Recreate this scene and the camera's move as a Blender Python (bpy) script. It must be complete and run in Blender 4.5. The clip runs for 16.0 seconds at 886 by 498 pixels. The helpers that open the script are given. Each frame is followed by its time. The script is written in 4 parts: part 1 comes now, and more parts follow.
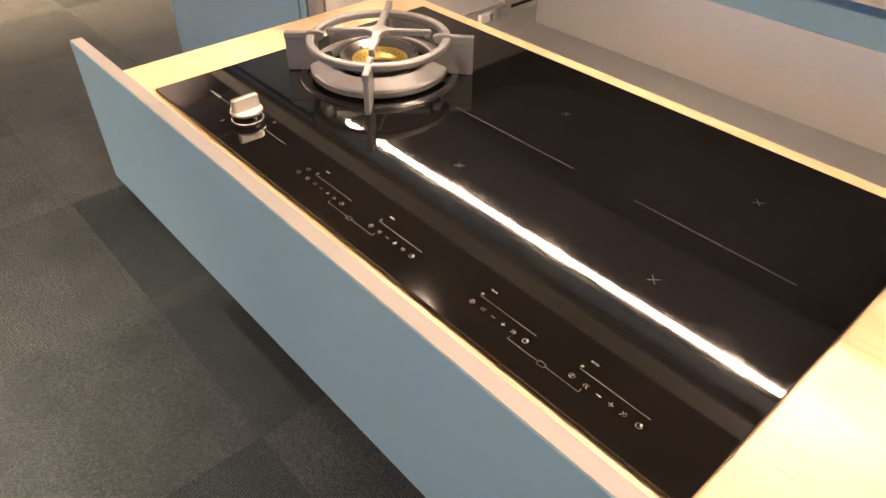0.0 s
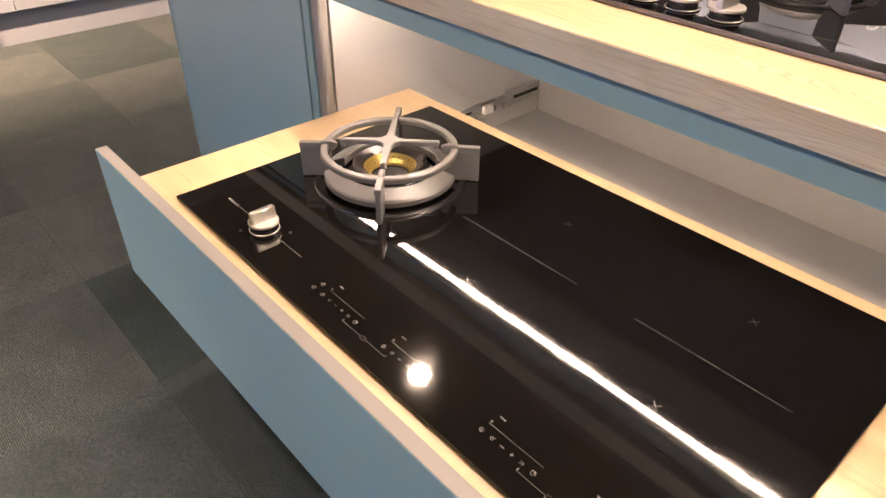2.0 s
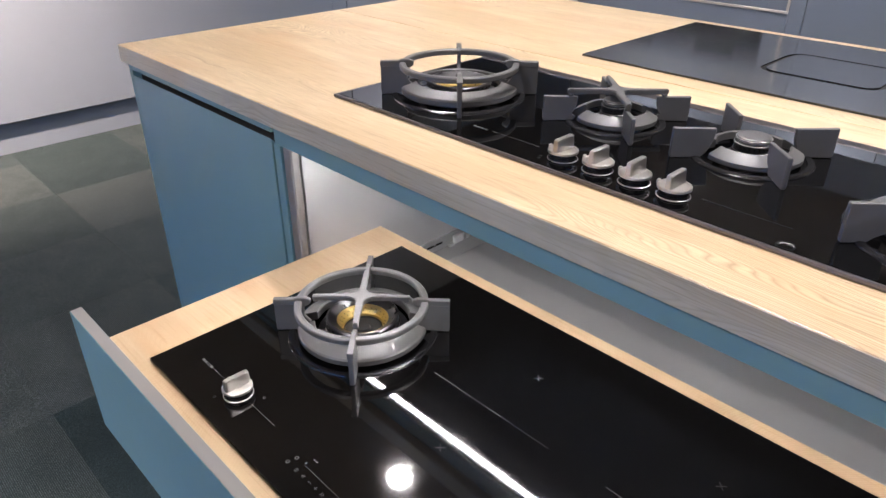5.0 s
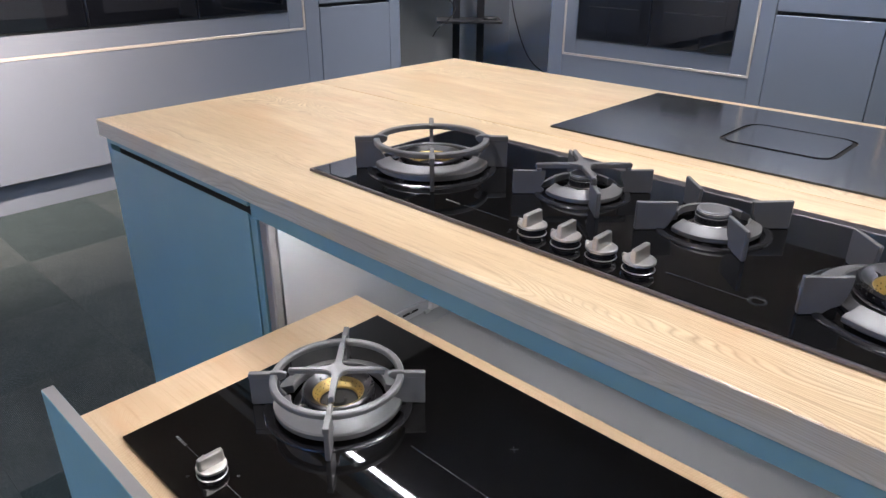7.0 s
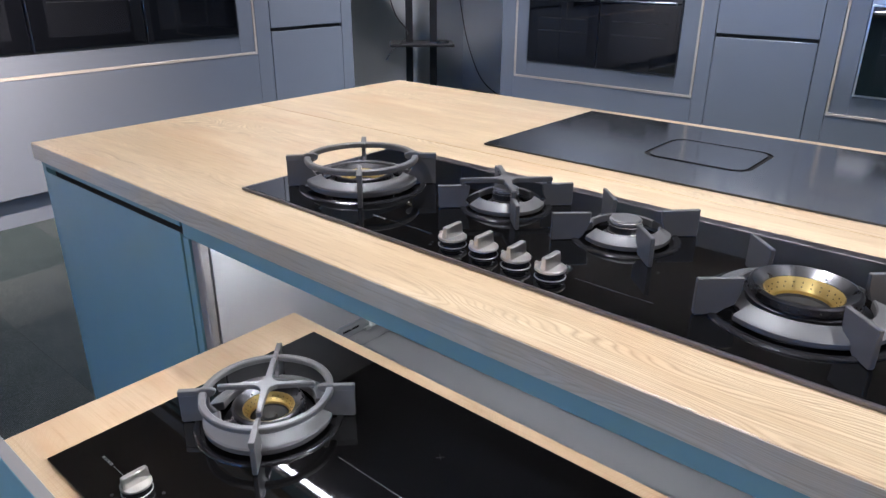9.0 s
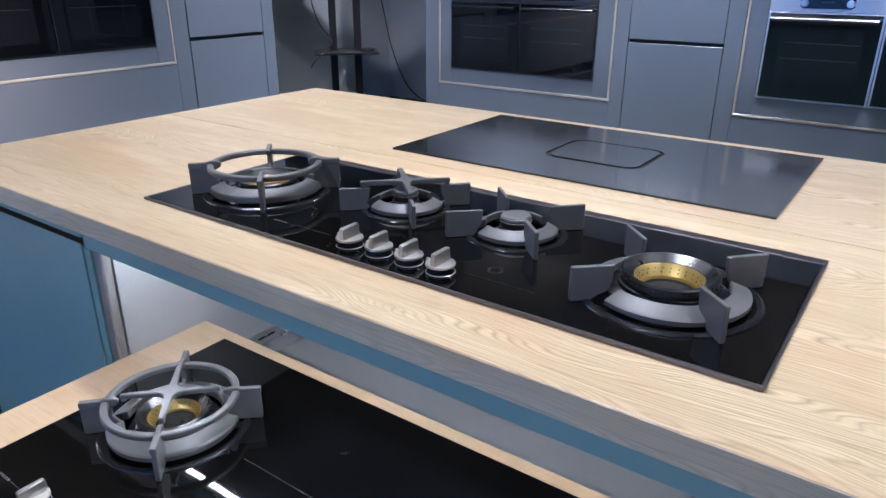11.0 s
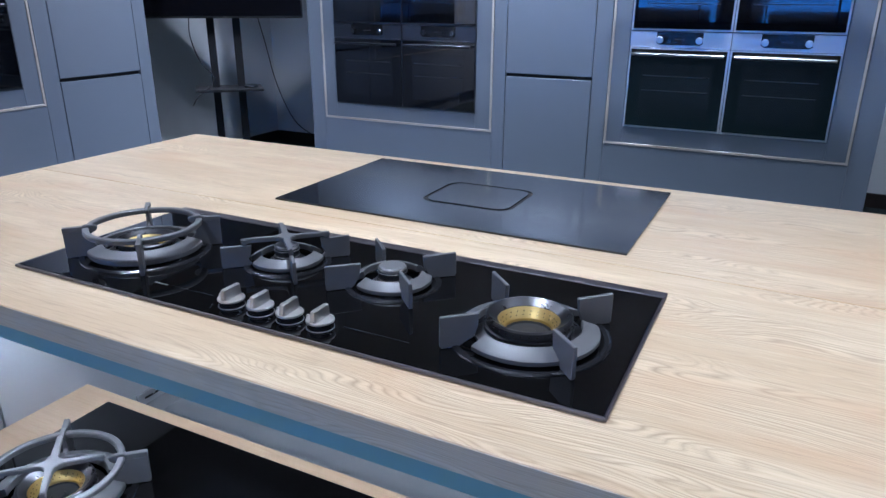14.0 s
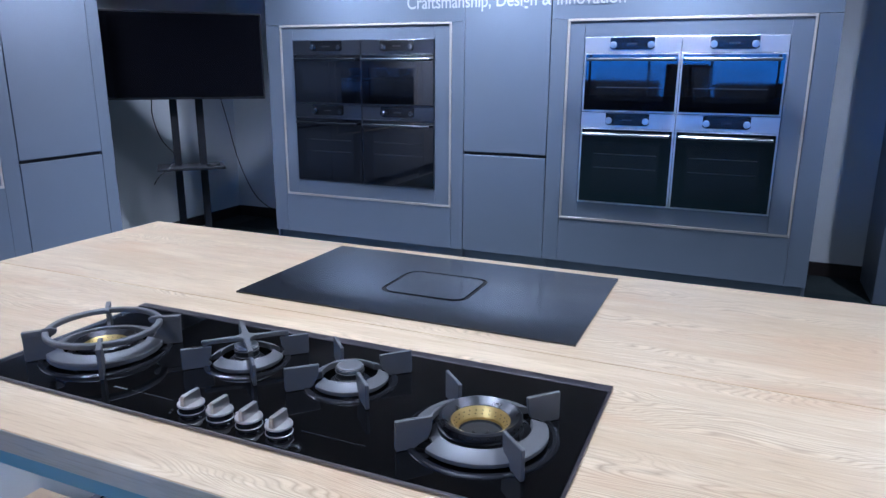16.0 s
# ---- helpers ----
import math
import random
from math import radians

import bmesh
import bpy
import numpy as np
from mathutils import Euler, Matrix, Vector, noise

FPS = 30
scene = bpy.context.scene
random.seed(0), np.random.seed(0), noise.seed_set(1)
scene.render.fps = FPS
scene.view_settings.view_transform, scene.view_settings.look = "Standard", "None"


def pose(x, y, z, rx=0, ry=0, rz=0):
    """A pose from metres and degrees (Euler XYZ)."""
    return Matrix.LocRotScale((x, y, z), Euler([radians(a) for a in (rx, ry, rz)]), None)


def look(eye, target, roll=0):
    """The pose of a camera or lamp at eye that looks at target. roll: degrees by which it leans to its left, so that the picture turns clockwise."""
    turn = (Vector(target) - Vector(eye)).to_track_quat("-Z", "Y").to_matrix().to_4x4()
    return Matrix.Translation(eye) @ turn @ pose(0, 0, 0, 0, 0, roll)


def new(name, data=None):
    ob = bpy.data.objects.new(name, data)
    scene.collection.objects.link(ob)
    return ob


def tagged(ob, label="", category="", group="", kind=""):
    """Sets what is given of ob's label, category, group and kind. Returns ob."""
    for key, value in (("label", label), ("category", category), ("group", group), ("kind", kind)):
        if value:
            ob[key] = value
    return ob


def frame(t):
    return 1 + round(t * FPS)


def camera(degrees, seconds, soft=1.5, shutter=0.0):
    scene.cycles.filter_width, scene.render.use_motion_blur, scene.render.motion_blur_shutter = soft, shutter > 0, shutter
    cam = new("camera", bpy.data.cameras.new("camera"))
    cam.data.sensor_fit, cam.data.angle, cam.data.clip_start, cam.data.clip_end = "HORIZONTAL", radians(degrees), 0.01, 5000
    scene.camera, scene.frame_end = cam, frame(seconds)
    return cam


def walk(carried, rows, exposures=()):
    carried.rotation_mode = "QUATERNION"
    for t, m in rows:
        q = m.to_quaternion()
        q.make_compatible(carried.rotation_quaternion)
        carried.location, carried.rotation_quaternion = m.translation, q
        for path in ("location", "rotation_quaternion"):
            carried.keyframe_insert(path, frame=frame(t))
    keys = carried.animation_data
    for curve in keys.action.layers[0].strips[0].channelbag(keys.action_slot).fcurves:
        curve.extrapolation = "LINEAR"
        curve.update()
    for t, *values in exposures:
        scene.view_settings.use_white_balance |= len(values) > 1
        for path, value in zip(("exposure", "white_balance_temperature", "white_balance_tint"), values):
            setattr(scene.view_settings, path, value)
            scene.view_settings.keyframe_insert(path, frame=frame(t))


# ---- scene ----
cam = camera(65.3, 16.0)
PATH = [
    (0, (0.996, -0.319, 1.067), (-0.155, 0.721, -0.195), 0.4),
    (0.5, (0.994, -0.316, 1.094), (-0.172, 0.73, -0.15), 0.2),
    (1, (0.989, -0.314, 1.119), (-0.192, 0.75, -0.095), 0.5),
    (1.5, (0.984, -0.308, 1.139), (-0.223, 0.764, -0.043), 0.3),
    (2, (0.971, -0.312, 1.159), (-0.241, 0.78, 0.001), 0.5),
    (2.5, (0.967, -0.303, 1.175), (-0.265, 0.797, 0.047), 0.2),
    (3, (0.958, -0.297, 1.194), (-0.281, 0.824, 0.095), 0.3),
    (3.5, (0.951, -0.291, 1.223), (-0.291, 0.853, 0.15), 0.2),
    (4, (0.95, -0.279, 1.238), (-0.298, 0.888, 0.199), 0.3),
    (4.5, (0.945, -0.276, 1.259), (-0.305, 0.916, 0.25), 0.2),
    (7, (0.956, -0.277, 1.311), (-0.303, 1.037, 0.482), 0.2),
    (7.5, (0.962, -0.276, 1.308), (-0.292, 1.057, 0.5), 0.2),
    (8, (0.983, -0.267, 1.311), (-0.26, 1.084, 0.519), 0.2),
    (8.5, (1.006, -0.26, 1.31), (-0.22, 1.114, 0.53), 0.2),
    (11, (1.105, -0.245, 1.313), (0.032, 1.266, 0.562), 0.2),
    (11.5, (1.127, -0.241, 1.316), (0.096, 1.302, 0.568), 0.2),
    (12, (1.145, -0.245, 1.32), (0.158, 1.329, 0.577), 0.3),
    (12.5, (1.159, -0.248, 1.33), (0.216, 1.355, 0.594), 0.3),
    (13, (1.162, -0.257, 1.343), (0.259, 1.374, 0.617), 0.3),
    (13.5, (1.16, -0.263, 1.361), (0.291, 1.393, 0.652), 0.3),
    (14, (1.163, -0.269, 1.381), (0.325, 1.413, 0.697), 0.3),
    (14.5, (1.174, -0.27, 1.399), (0.361, 1.439, 0.751), 0.3),
    (15, (1.184, -0.279, 1.422), (0.389, 1.453, 0.816), 0.3),
    (15.5, (1.187, -0.288, 1.44), (0.407, 1.468, 0.884), 0.3),
    (16, (1.194, -0.296, 1.458), (0.426, 1.481, 0.955), 0.3),
]
# white balance and exposure drift of the hand-held camera
EXPOSURES = [(0.0, 1.22, 9800, 29), (2.5, 0.88, 8500, 27), (4.5, 0.52, 6500, 18), (7.0, 0.29, 5900, 15), (11.0, 0.18, 5300, 14), (13.5, 0.08, 4900, 13), (16.0, 0.02, 4680, 15)]
walk(cam, [(t, look(eye, target, roll)) for t, eye, target, roll in PATH], EXPOSURES)

# ---------------------------------------------------------------- world and lights
world = bpy.data.worlds.new("sky")
scene.world = world
world.use_nodes = True
wn = world.node_tree
sky = wn.nodes.new("ShaderNodeTexSky")
sky.sky_type, sky.sun_disc = "NISHITA", False
sky.sun_elevation, sky.sun_rotation = radians(4), radians(0)
wn.links.new(sky.outputs[0], wn.nodes["Background"].inputs[0])
wn.nodes["Background"].inputs[1].default_value = 0.15

CEIL = 2.75
SPOT_POWER, STRIP_POWER = 30.0, 112.0
LAMP = (1.0, 0.95, 0.88)


# ---------------------------------------------------------------- materials
def material(name, color, rough=0.5, metal=0.0, spec=0.5):
    m = bpy.data.materials.new(name)
    m.use_nodes = True
    b = m.node_tree.nodes["Principled BSDF"]
    b.inputs["Base Color"].default_value = (*color, 1)
    b.inputs["Roughness"].default_value = rough
    b.inputs["Metallic"].default_value = metal
    b.inputs["Specular IOR Level"].default_value = spec
    return m


class Nodes:
    """Short hands for wiring one material."""

    def __init__(self, m):
        self.t, self.b = m.node_tree, m.node_tree.nodes["Principled BSDF"]

    def add(self, kind, **sets):
        n = self.t.nodes.new(kind)
        for k, v in sets.items():
            n.inputs[k].default_value = v
        return n

    def link(self, a, b):
        self.t.links.new(a, b)

    def place(self, scale, turn=(0, 0, 0)):
        c = self.add("ShaderNodeTexCoord")
        m = self.add("ShaderNodeMapping", Scale=scale, Rotation=turn)
        self.link(c.outputs["Object"], m.inputs["Vector"])
        return m.outputs[0]

    def noise(self, vector, scale, detail=4.0, rough=0.5, distort=0.0):
        n = self.add("ShaderNodeTexNoise", Scale=scale, Detail=detail, Roughness=rough, Distortion=distort)
        self.link(vector, n.inputs["Vector"])
        return n.outputs["Fac"]

    def ramp(self, fac, stops):
        r = self.add("ShaderNodeValToRGB")
        e = r.color_ramp.elements
        while len(e) < len(stops):
            e.new(0.5)
        for el, (p, c) in zip(e, stops):
            el.position, el.color = p, (*c, 1) if len(c) == 3 else c
        self.link(fac, r.inputs["Fac"])
        return r.outputs["Color"]

    def mix(self, fac, a, b, blend="MIX"):
        n = self.t.nodes.new("ShaderNodeMix")
        n.data_type, n.blend_type = "RGBA", blend
        for sock, v in ((n.inputs[0], fac), (n.inputs[6], a), (n.inputs[7], b)):
            if hasattr(v, "links"):
                self.link(v, sock)
            else:
                sock.default_value = v if isinstance(v, float) else (*v, 1)
        return n.outputs[2]

    def bump(self, height, strength, distance=0.001):
        n = self.add("ShaderNodeBump", Strength=strength, Distance=distance)
        self.link(height, n.inputs["Height"])
        self.link(n.outputs[0], self.b.inputs["Normal"])

    def rough(self, fac, low, high):
        n = self.add("ShaderNodeMapRange")
        n.inputs["To Min"].default_value, n.inputs["To Max"].default_value = low, high
        self.link(fac, n.inputs["Value"])
        self.link(n.outputs[0], self.b.inputs["Roughness"])


def grey(v):
    return (v, v, v)


def oak(name, light, mid, dark, along="x", rough=(0.26, 0.40)):
    """Light oak laminate: cathedral figure, pores and fine fibres along one axis."""
    m = material(name, light)
    n = Nodes(m)
    s = (1, 1, 1)
    turn = (0, 0, 0) if along == "x" else (0, 0, radians(90))
    base = n.place(s, turn)
    flow = n.noise(n.place((1.15, 5.6, 5.6), turn), 1.5, 2.5, 0.40)
    sep = n.t.nodes.new("ShaderNodeSeparateXYZ")
    n.link(base, sep.inputs[0])
    lines = []
    for pitch, sway in ((400.0, 108.0), (150.0, 48.0)):
        a = n.add("ShaderNodeMath")
        a.operation, a.inputs[1].default_value = "MULTIPLY", pitch
        n.link(sep.outputs[1], a.inputs[0])
        b = n.add("ShaderNodeMath")
        b.operation, b.inputs[1].default_value = "MULTIPLY_ADD", sway
        n.link(flow, b.inputs[0])
        n.link(a.outputs[0], b.inputs[2])
        w = n.add("ShaderNodeMath")
        w.operation, w.inputs[1].default_value = "PINGPONG", 1.0
        n.link(b.outputs[0], w.inputs[0])
        lines.append(w.outputs[0])
    fibre = n.noise(n.place((4, 150, 150), turn), 1.0, 4.0, 0.65)
    pores = n.noise(n.place((11, 520, 520), turn), 1.0, 2.0, 0.5)
    patches = n.noise(n.place((0.7, 3.4, 3.4), turn), 1.7, 5.0, 0.6)
    where = n.noise(n.place((0.8, 4.2, 4.2), turn), 1.7, 3.0, 0.55)
    streaks = n.noise(n.place((1.3, 17.0, 17.0), turn), 1.5, 4.0, 0.6)
    blush = n.noise(n.place((1.6, 6.0, 6.0), turn), 1.3, 3.0, 0.5, 0.5)
    knots = n.noise(n.place((2.0, 4.2, 4.2), turn), 1.6, 3.0, 0.5, 0.8)
    c = n.ramp(patches, [(0.38, mid), (0.50, light)])
    figured = n.mix(n.ramp(lines[0], [(0.0, grey(0.78)), (0.28, grey(0.34)), (0.65, grey(0.0))]), c, dark)
    figured = n.mix(n.ramp(lines[1], [(0.0, grey(0.34)), (0.45, grey(0.0))]), figured, dark)
    c = n.mix(n.ramp(where, [(0.38, grey(0.10)), (0.58, grey(1.0))]), c, figured)
    c = n.mix(n.ramp(streaks, [(0.36, grey(0.75)), (0.54, grey(0.0))]), c, mid)
    c = n.mix(n.ramp(blush, [(0.53, grey(0.0)), (0.68, grey(0.60))]), c, tuple(v * k for v, k in zip(mid, (1.0, 0.86, 0.78))))
    c = n.mix(n.ramp(fibre, [(0.36, grey(0.42)), (0.60, grey(0.0))]), c, mid)
    c = n.mix(n.ramp(pores, [(0.32, grey(0.42)), (0.45, grey(0.0))]), c, dark)
    c = n.mix(n.ramp(knots, [(0.27, grey(0.60)), (0.36, grey(0.0))]), c, tuple(0.5 * (p + q) for p, q in zip(mid, dark)))
    n.link(c, n.b.inputs["Base Color"])
    n.rough(fibre, *rough)
    n.bump(fibre, 0.12, 0.0006)
    return m


def paint(name, color, rough=0.42, spec=0.4, grain=0.06):
    """Satin lacquer with faint unevenness and smears."""
    m = material(name, color, rough, 0, spec)
    n = Nodes(m)
    v = n.place((1, 1, 1))
    cloud = n.noise(v, 2.2, 5.0, 0.6)
    fine = n.noise(v, 420.0, 2.0)
    n.link(n.mix(cloud, tuple(c * (1 - grain) for c in color), tuple(min(1, c * (1 + grain)) for c in color)), n.b.inputs["Base Color"])
    n.rough(n.noise(v, 5.0, 6.0, 0.7), rough - 0.07, rough + 0.08)
    n.bump(fine, 0.06, 0.0004)
    return m


def carpet(name, across):
    """Loop-pile carpet tile: ribs of pale thread over a dark ground, in one direction."""
    m = material(name, (0.03, 0.035, 0.036), 0.95, 0, 0.12)
    n = Nodes(m)
    turn = (0, 0, radians(90) if across else 0)
    v = n.place((1, 1, 1), turn)
    rib = n.add("ShaderNodeTexWave", Scale=72.0, Distortion=1.8, Detail=2.5)
    rib.inputs["Detail Scale"].default_value = 3.0
    n.link(v, rib.inputs["Vector"])
    loops = n.noise(n.place((420, 190, 200), turn), 1.0, 2.0, 0.6)
    fluff = n.noise(v, 700.0, 2.0, 0.7)
    wear = n.noise(v, 9.0, 4.0, 0.6)
    info = n.t.nodes.new("ShaderNodeObjectInfo")
    ground = n.ramp(info.outputs["Random"], [(0.0, (0.006, 0.0110, 0.0118)), (1.0, (0.015, 0.0205, 0.0205))])
    thread = n.ramp(info.outputs["Random"], [(0.0, (0.026, 0.039, 0.045)), (0.45, (0.055, 0.067, 0.073)), (1.0, (0.092, 0.102, 0.106))])
    c = n.mix(n.ramp(rib.outputs["Fac"], [(0.30, grey(0.0)), (0.75, grey(1.0))]), ground, thread)
    c = n.mix(n.ramp(loops, [(0.40, grey(0.95)), (0.56, grey(0.0))]), c, ground)
    pile = n.noise(v, 95.0, 3.0, 0.7)
    c = n.mix(n.ramp(pile, [(0.36, grey(0.55)), (0.54, grey(0.0))]), c, ground)
    c = n.mix(n.ramp(fluff, [(0.56, grey(0.0)), (0.72, grey(0.6))]), c, (0.106, 0.124, 0.128))
    c = n.mix(n.ramp(wear, [(0.35, grey(0.35)), (0.6, grey(0.0))]), c, ground)
    n.link(c, n.b.inputs["Base Color"])
    add = n.mix(0.5, rib.outputs["Color"], n.ramp(loops, [(0, grey(0)), (1, grey(1))]))
    n.bump(add, 0.7, 0.002)
    return m


def metal(name, color, rough, brush=(1, 1, 1), vary=0.1):
    m = material(name, color, rough, 1.0)
    n = Nodes(m)
    f = n.noise(n.place(brush), 60.0, 4.0, 0.6)
    n.rough(f, max(0.02, rough - vary), rough + vary)
    n.bump(f, 0.05, 0.0003)
    return m


def cast_iron(name, color, rough=0.5):
    """Enamelled cast iron, slightly pebbled."""
    m = material(name, color, rough, 0.0, 0.55)
    n = Nodes(m)
    v = n.place((1, 1, 1))
    f = n.noise(v, 900.0, 2.0, 0.6)
    d = n.noise(v, 40.0, 4.0, 0.6)
    n.link(n.mix(d, tuple(c * 0.82 for c in color), tuple(c * 1.15 for c in color)), n.b.inputs["Base Color"])
    n.rough(d, rough - 0.08, rough + 0.1)
    n.bump(f, 0.25, 0.0004)
    return m


def glass_black(name, rough=0.02, color=(0.004, 0.004, 0.005), spec=0.5, dots=None):
    """Black glass ceramic; dots: x0, x1, y0, y1 of a printed dot screen, in the thing's own metres."""
    m = material(name, color, rough, 0, spec)
    n = Nodes(m)
    smear = n.noise(n.place((1, 1, 1)), 7.0, 6.0, 0.7)
    n.rough(n.ramp(smear, [(0.5, grey(0)), (0.8, grey(1))]), rough, rough + 0.05)
    if dots:
        v = n.place((1 / 0.0053, 1 / 0.0053, 1), (0, 0, radians(45)))
        fr = n.t.nodes.new("ShaderNodeVectorMath")
        fr.operation = "FRACTION"
        n.link(v, fr.inputs[0])
        off = n.t.nodes.new("ShaderNodeVectorMath")
        off.operation = "DISTANCE"
        off.inputs[1].default_value = (0.5, 0.5, 0.0)
        sep0 = n.t.nodes.new("ShaderNodeSeparateXYZ")
        com = n.t.nodes.new("ShaderNodeCombineXYZ")
        n.link(fr.outputs[0], sep0.inputs[0])
        n.link(sep0.outputs[0], com.inputs[0])
        n.link(sep0.outputs[1], com.inputs[1])
        n.link(com.outputs[0], off.inputs[0])
        dot = n.add("ShaderNodeMath")
        dot.operation = "LESS_THAN"
        dot.inputs[1].default_value = 0.19
        n.link(off.outputs["Value"], dot.inputs[0])
        sep = n.t.nodes.new("ShaderNodeSeparateXYZ")
        n.link(n.place((1, 1, 1)), sep.inputs[0])
        mask = dot.outputs[0]
        for axis, low, high in ((0, dots[0], dots[1]), (1, dots[2], dots[3])):
            for op, lim in (("GREATER_THAN", low), ("LESS_THAN", high)):
                a = n.add("ShaderNodeMath")
                a.operation = op
                a.inputs[1].default_value = lim
                n.link(sep.outputs[axis], a.inputs[0])
                mul = n.add("ShaderNodeMath")
                mul.operation = "MULTIPLY"
                n.link(mask, mul.inputs[0])
                n.link(a.outputs[0], mul.inputs[1])
                mask = mul.outputs[0]
        n.link(n.mix(mask, color, (0.0115, 0.0130, 0.0175)), n.b.inputs["Base Color"])
    return m


def emitter(name, color, strength):
    m = bpy.data.materials.new(name)
    m.use_nodes = True
    b = m.node_tree.nodes["Principled BSDF"]
    b.inputs["Base Color"].default_value = (*color, 1)
    b.inputs["Emission Color"].default_value = (*color, 1)
    b.inputs["Emission Strength"].default_value = strength
    return m


M_OAK = oak("worktop_oak", (0.65, 0.522, 0.342), (0.49, 0.362, 0.215), (0.235, 0.158, 0.085))
M_OAK_DRAWER = oak("drawer_oak", (0.56, 0.415, 0.265), (0.48, 0.34, 0.205), (0.38, 0.25, 0.13), "y")
M_OAK_EDGE = oak("edge_oak", (0.52, 0.485, 0.385), (0.42, 0.385, 0.295), (0.25, 0.22, 0.16))
M_BLUE = paint("blue_lacquer", (0.146, 0.268, 0.290), 0.42)
M_BLUE_EDGE = paint("blue_edge_band", (0.18, 0.172, 0.165), 0.5)
M_GREY = paint("grey_lacquer", (0.135, 0.155, 0.19), 0.36, 0.5)
M_INSIDE = paint("grey_melamine", (0.36, 0.362, 0.365), 0.45)
M_SHELF = paint("grey_shelf_melamine", (0.29, 0.292, 0.295), 0.5)
M_BACK = paint("grey_back_melamine", (0.335, 0.333, 0.33), 0.5)
M_ALU = metal("aluminium", (0.62, 0.63, 0.64), 0.35, (1, 1, 0.05))
# near-black for recessed parts; its colour holds the shade of gaps and bay top
M_DARK = paint("dark_recess_shade", (0.02, 0.021, 0.023), 0.6)
M_SKIRT = paint("dark_brown_skirting", (0.022, 0.015, 0.013), 0.5)
# dark tone stands for the dim showroom mirrored in the oven glass
M_WALL_DARK = paint("dim_showroom_wall", (0.055, 0.058, 0.066), 0.8, 0.2)
M_WALL = paint("white_wall", (0.66, 0.67, 0.68), 0.85, 0.2)
# brownish tone holds the warm light on the ceiling, for the hob reflections
M_CEIL = paint("warm_lit_ceiling", (0.28, 0.225, 0.18), 0.9, 0.1)
M_TRIM = oak("pale_oak_trim", (0.46, 0.42, 0.37), (0.40, 0.36, 0.31), (0.32, 0.28, 0.23))
M_HOB = glass_black("hob_glass_dotted", 0.04, (0.0028, 0.0026, 0.0026), 0.60, dots=(-0.09, 0.435, -0.158, 0.20))
M_HOB2 = glass_black("hob_glass", 0.02, (0.0018, 0.0018, 0.002))
M_HOB3 = glass_black("hob_glass_matt", 0.09, (0.014, 0.0145, 0.016), 0.75)
M_EDGE = metal("hob_edge_steel", (0.16, 0.145, 0.15), 0.4)
M_IRON = cast_iron("grey_cast_iron", (0.088, 0.086, 0.086), 0.42)
M_IRON_DARK = cast_iron("black_enamel", (0.010, 0.010, 0.011), 0.16)
M_BURNER = metal("burner_steel", (0.085, 0.084, 0.088), 0.30)
M_BRASS = metal("brass", (0.64, 0.48, 0.18), 0.42)
# flat black that paints the darkness inside ports, slots and wells
M_HOLE = material("hole_shade_black", (0.004, 0.004, 0.004), 0.8)
M_NICKEL = metal("brushed_nickel", (0.56, 0.54, 0.51), 0.36, (1, 12, 1))
M_BLACK = material("black_plastic", (0.008, 0.008, 0.009), 0.25)
M_PRINT = material("white_print", (0.055, 0.055, 0.054), 0.5)
M_PRINT_GREY = material("grey_print", (0.045, 0.044, 0.043), 0.5)
M_PRINT_LINE = material("fine_white_print", (0.09, 0.09, 0.09), 0.5)
M_STEEL = metal("oven_steel", (0.62, 0.62, 0.62), 0.48, (0.03, 1, 1))
M_STEEL_DARK = metal("oven_black_steel", (0.10, 0.105, 0.115), 0.36, (0.03, 1, 1))
M_OVEN_GLASS = glass_black("oven_glass", 0.012, (0.003, 0.0035, 0.005), 0.6)
M_WINDOW_TINT = glass_black("oven_window", 0.03, (0.0075, 0.0085, 0.011), 0.5)
M_RACK = material("rack_behind_glass", (0.026, 0.028, 0.031), 0.3)
M_SCREEN = glass_black("screen_black", 0.10, (0.0025, 0.0025, 0.0035), 0.3)
M_HANDLE = metal("handle_steel", (0.28, 0.285, 0.29), 0.30, (0.03, 1, 1))
M_HANDLE_DARK = metal("handle_black_steel", (0.06, 0.062, 0.068), 0.30, (0.03, 1, 1))
M_CHROME = metal("chrome", (0.50, 0.51, 0.52), 0.36, vary=0.05)
M_DISPLAY = glass_black("display_glass", 0.22, (0.004, 0.0042, 0.005), 0.35)
M_CHROME_DARK = metal("dark_chrome", (0.14, 0.145, 0.155), 0.22, vary=0.05)
M_STAND = paint("black_powder_coat", (0.007, 0.007, 0.008), 0.5, 0.25)
M_LETTER = material("white_letter", (0.42, 0.42, 0.43), 0.5)
M_PLASTIC = material("white_plastic", (0.7, 0.7, 0.68), 0.4)
M_ZINC = metal("zinc_steel", (0.6, 0.61, 0.6), 0.35)
M_CARPET = [carpet("carpet_ribs_across", True), carpet("carpet_ribs_along", False)]
M_STRIP = emitter("led_strip", (1.0, 0.95, 0.87), STRIP_POWER)
M_SKY = emitter("evening_sky", (0.09, 0.34, 1.0), 7.0)
M_CITY = paint("far_building", (0.05, 0.055, 0.06), 0.9)
M_GROUND = paint("outdoor_paving", (0.12, 0.12, 0.115), 0.9)
M_PANE = bpy.data.materials.new("window_pane")
M_PANE.use_nodes = True
M_PANE.node_tree.nodes["Principled BSDF"].inputs["Transmission Weight"].default_value = 1.0
M_PANE.node_tree.nodes["Principled BSDF"].inputs["Roughness"].default_value = 0.0


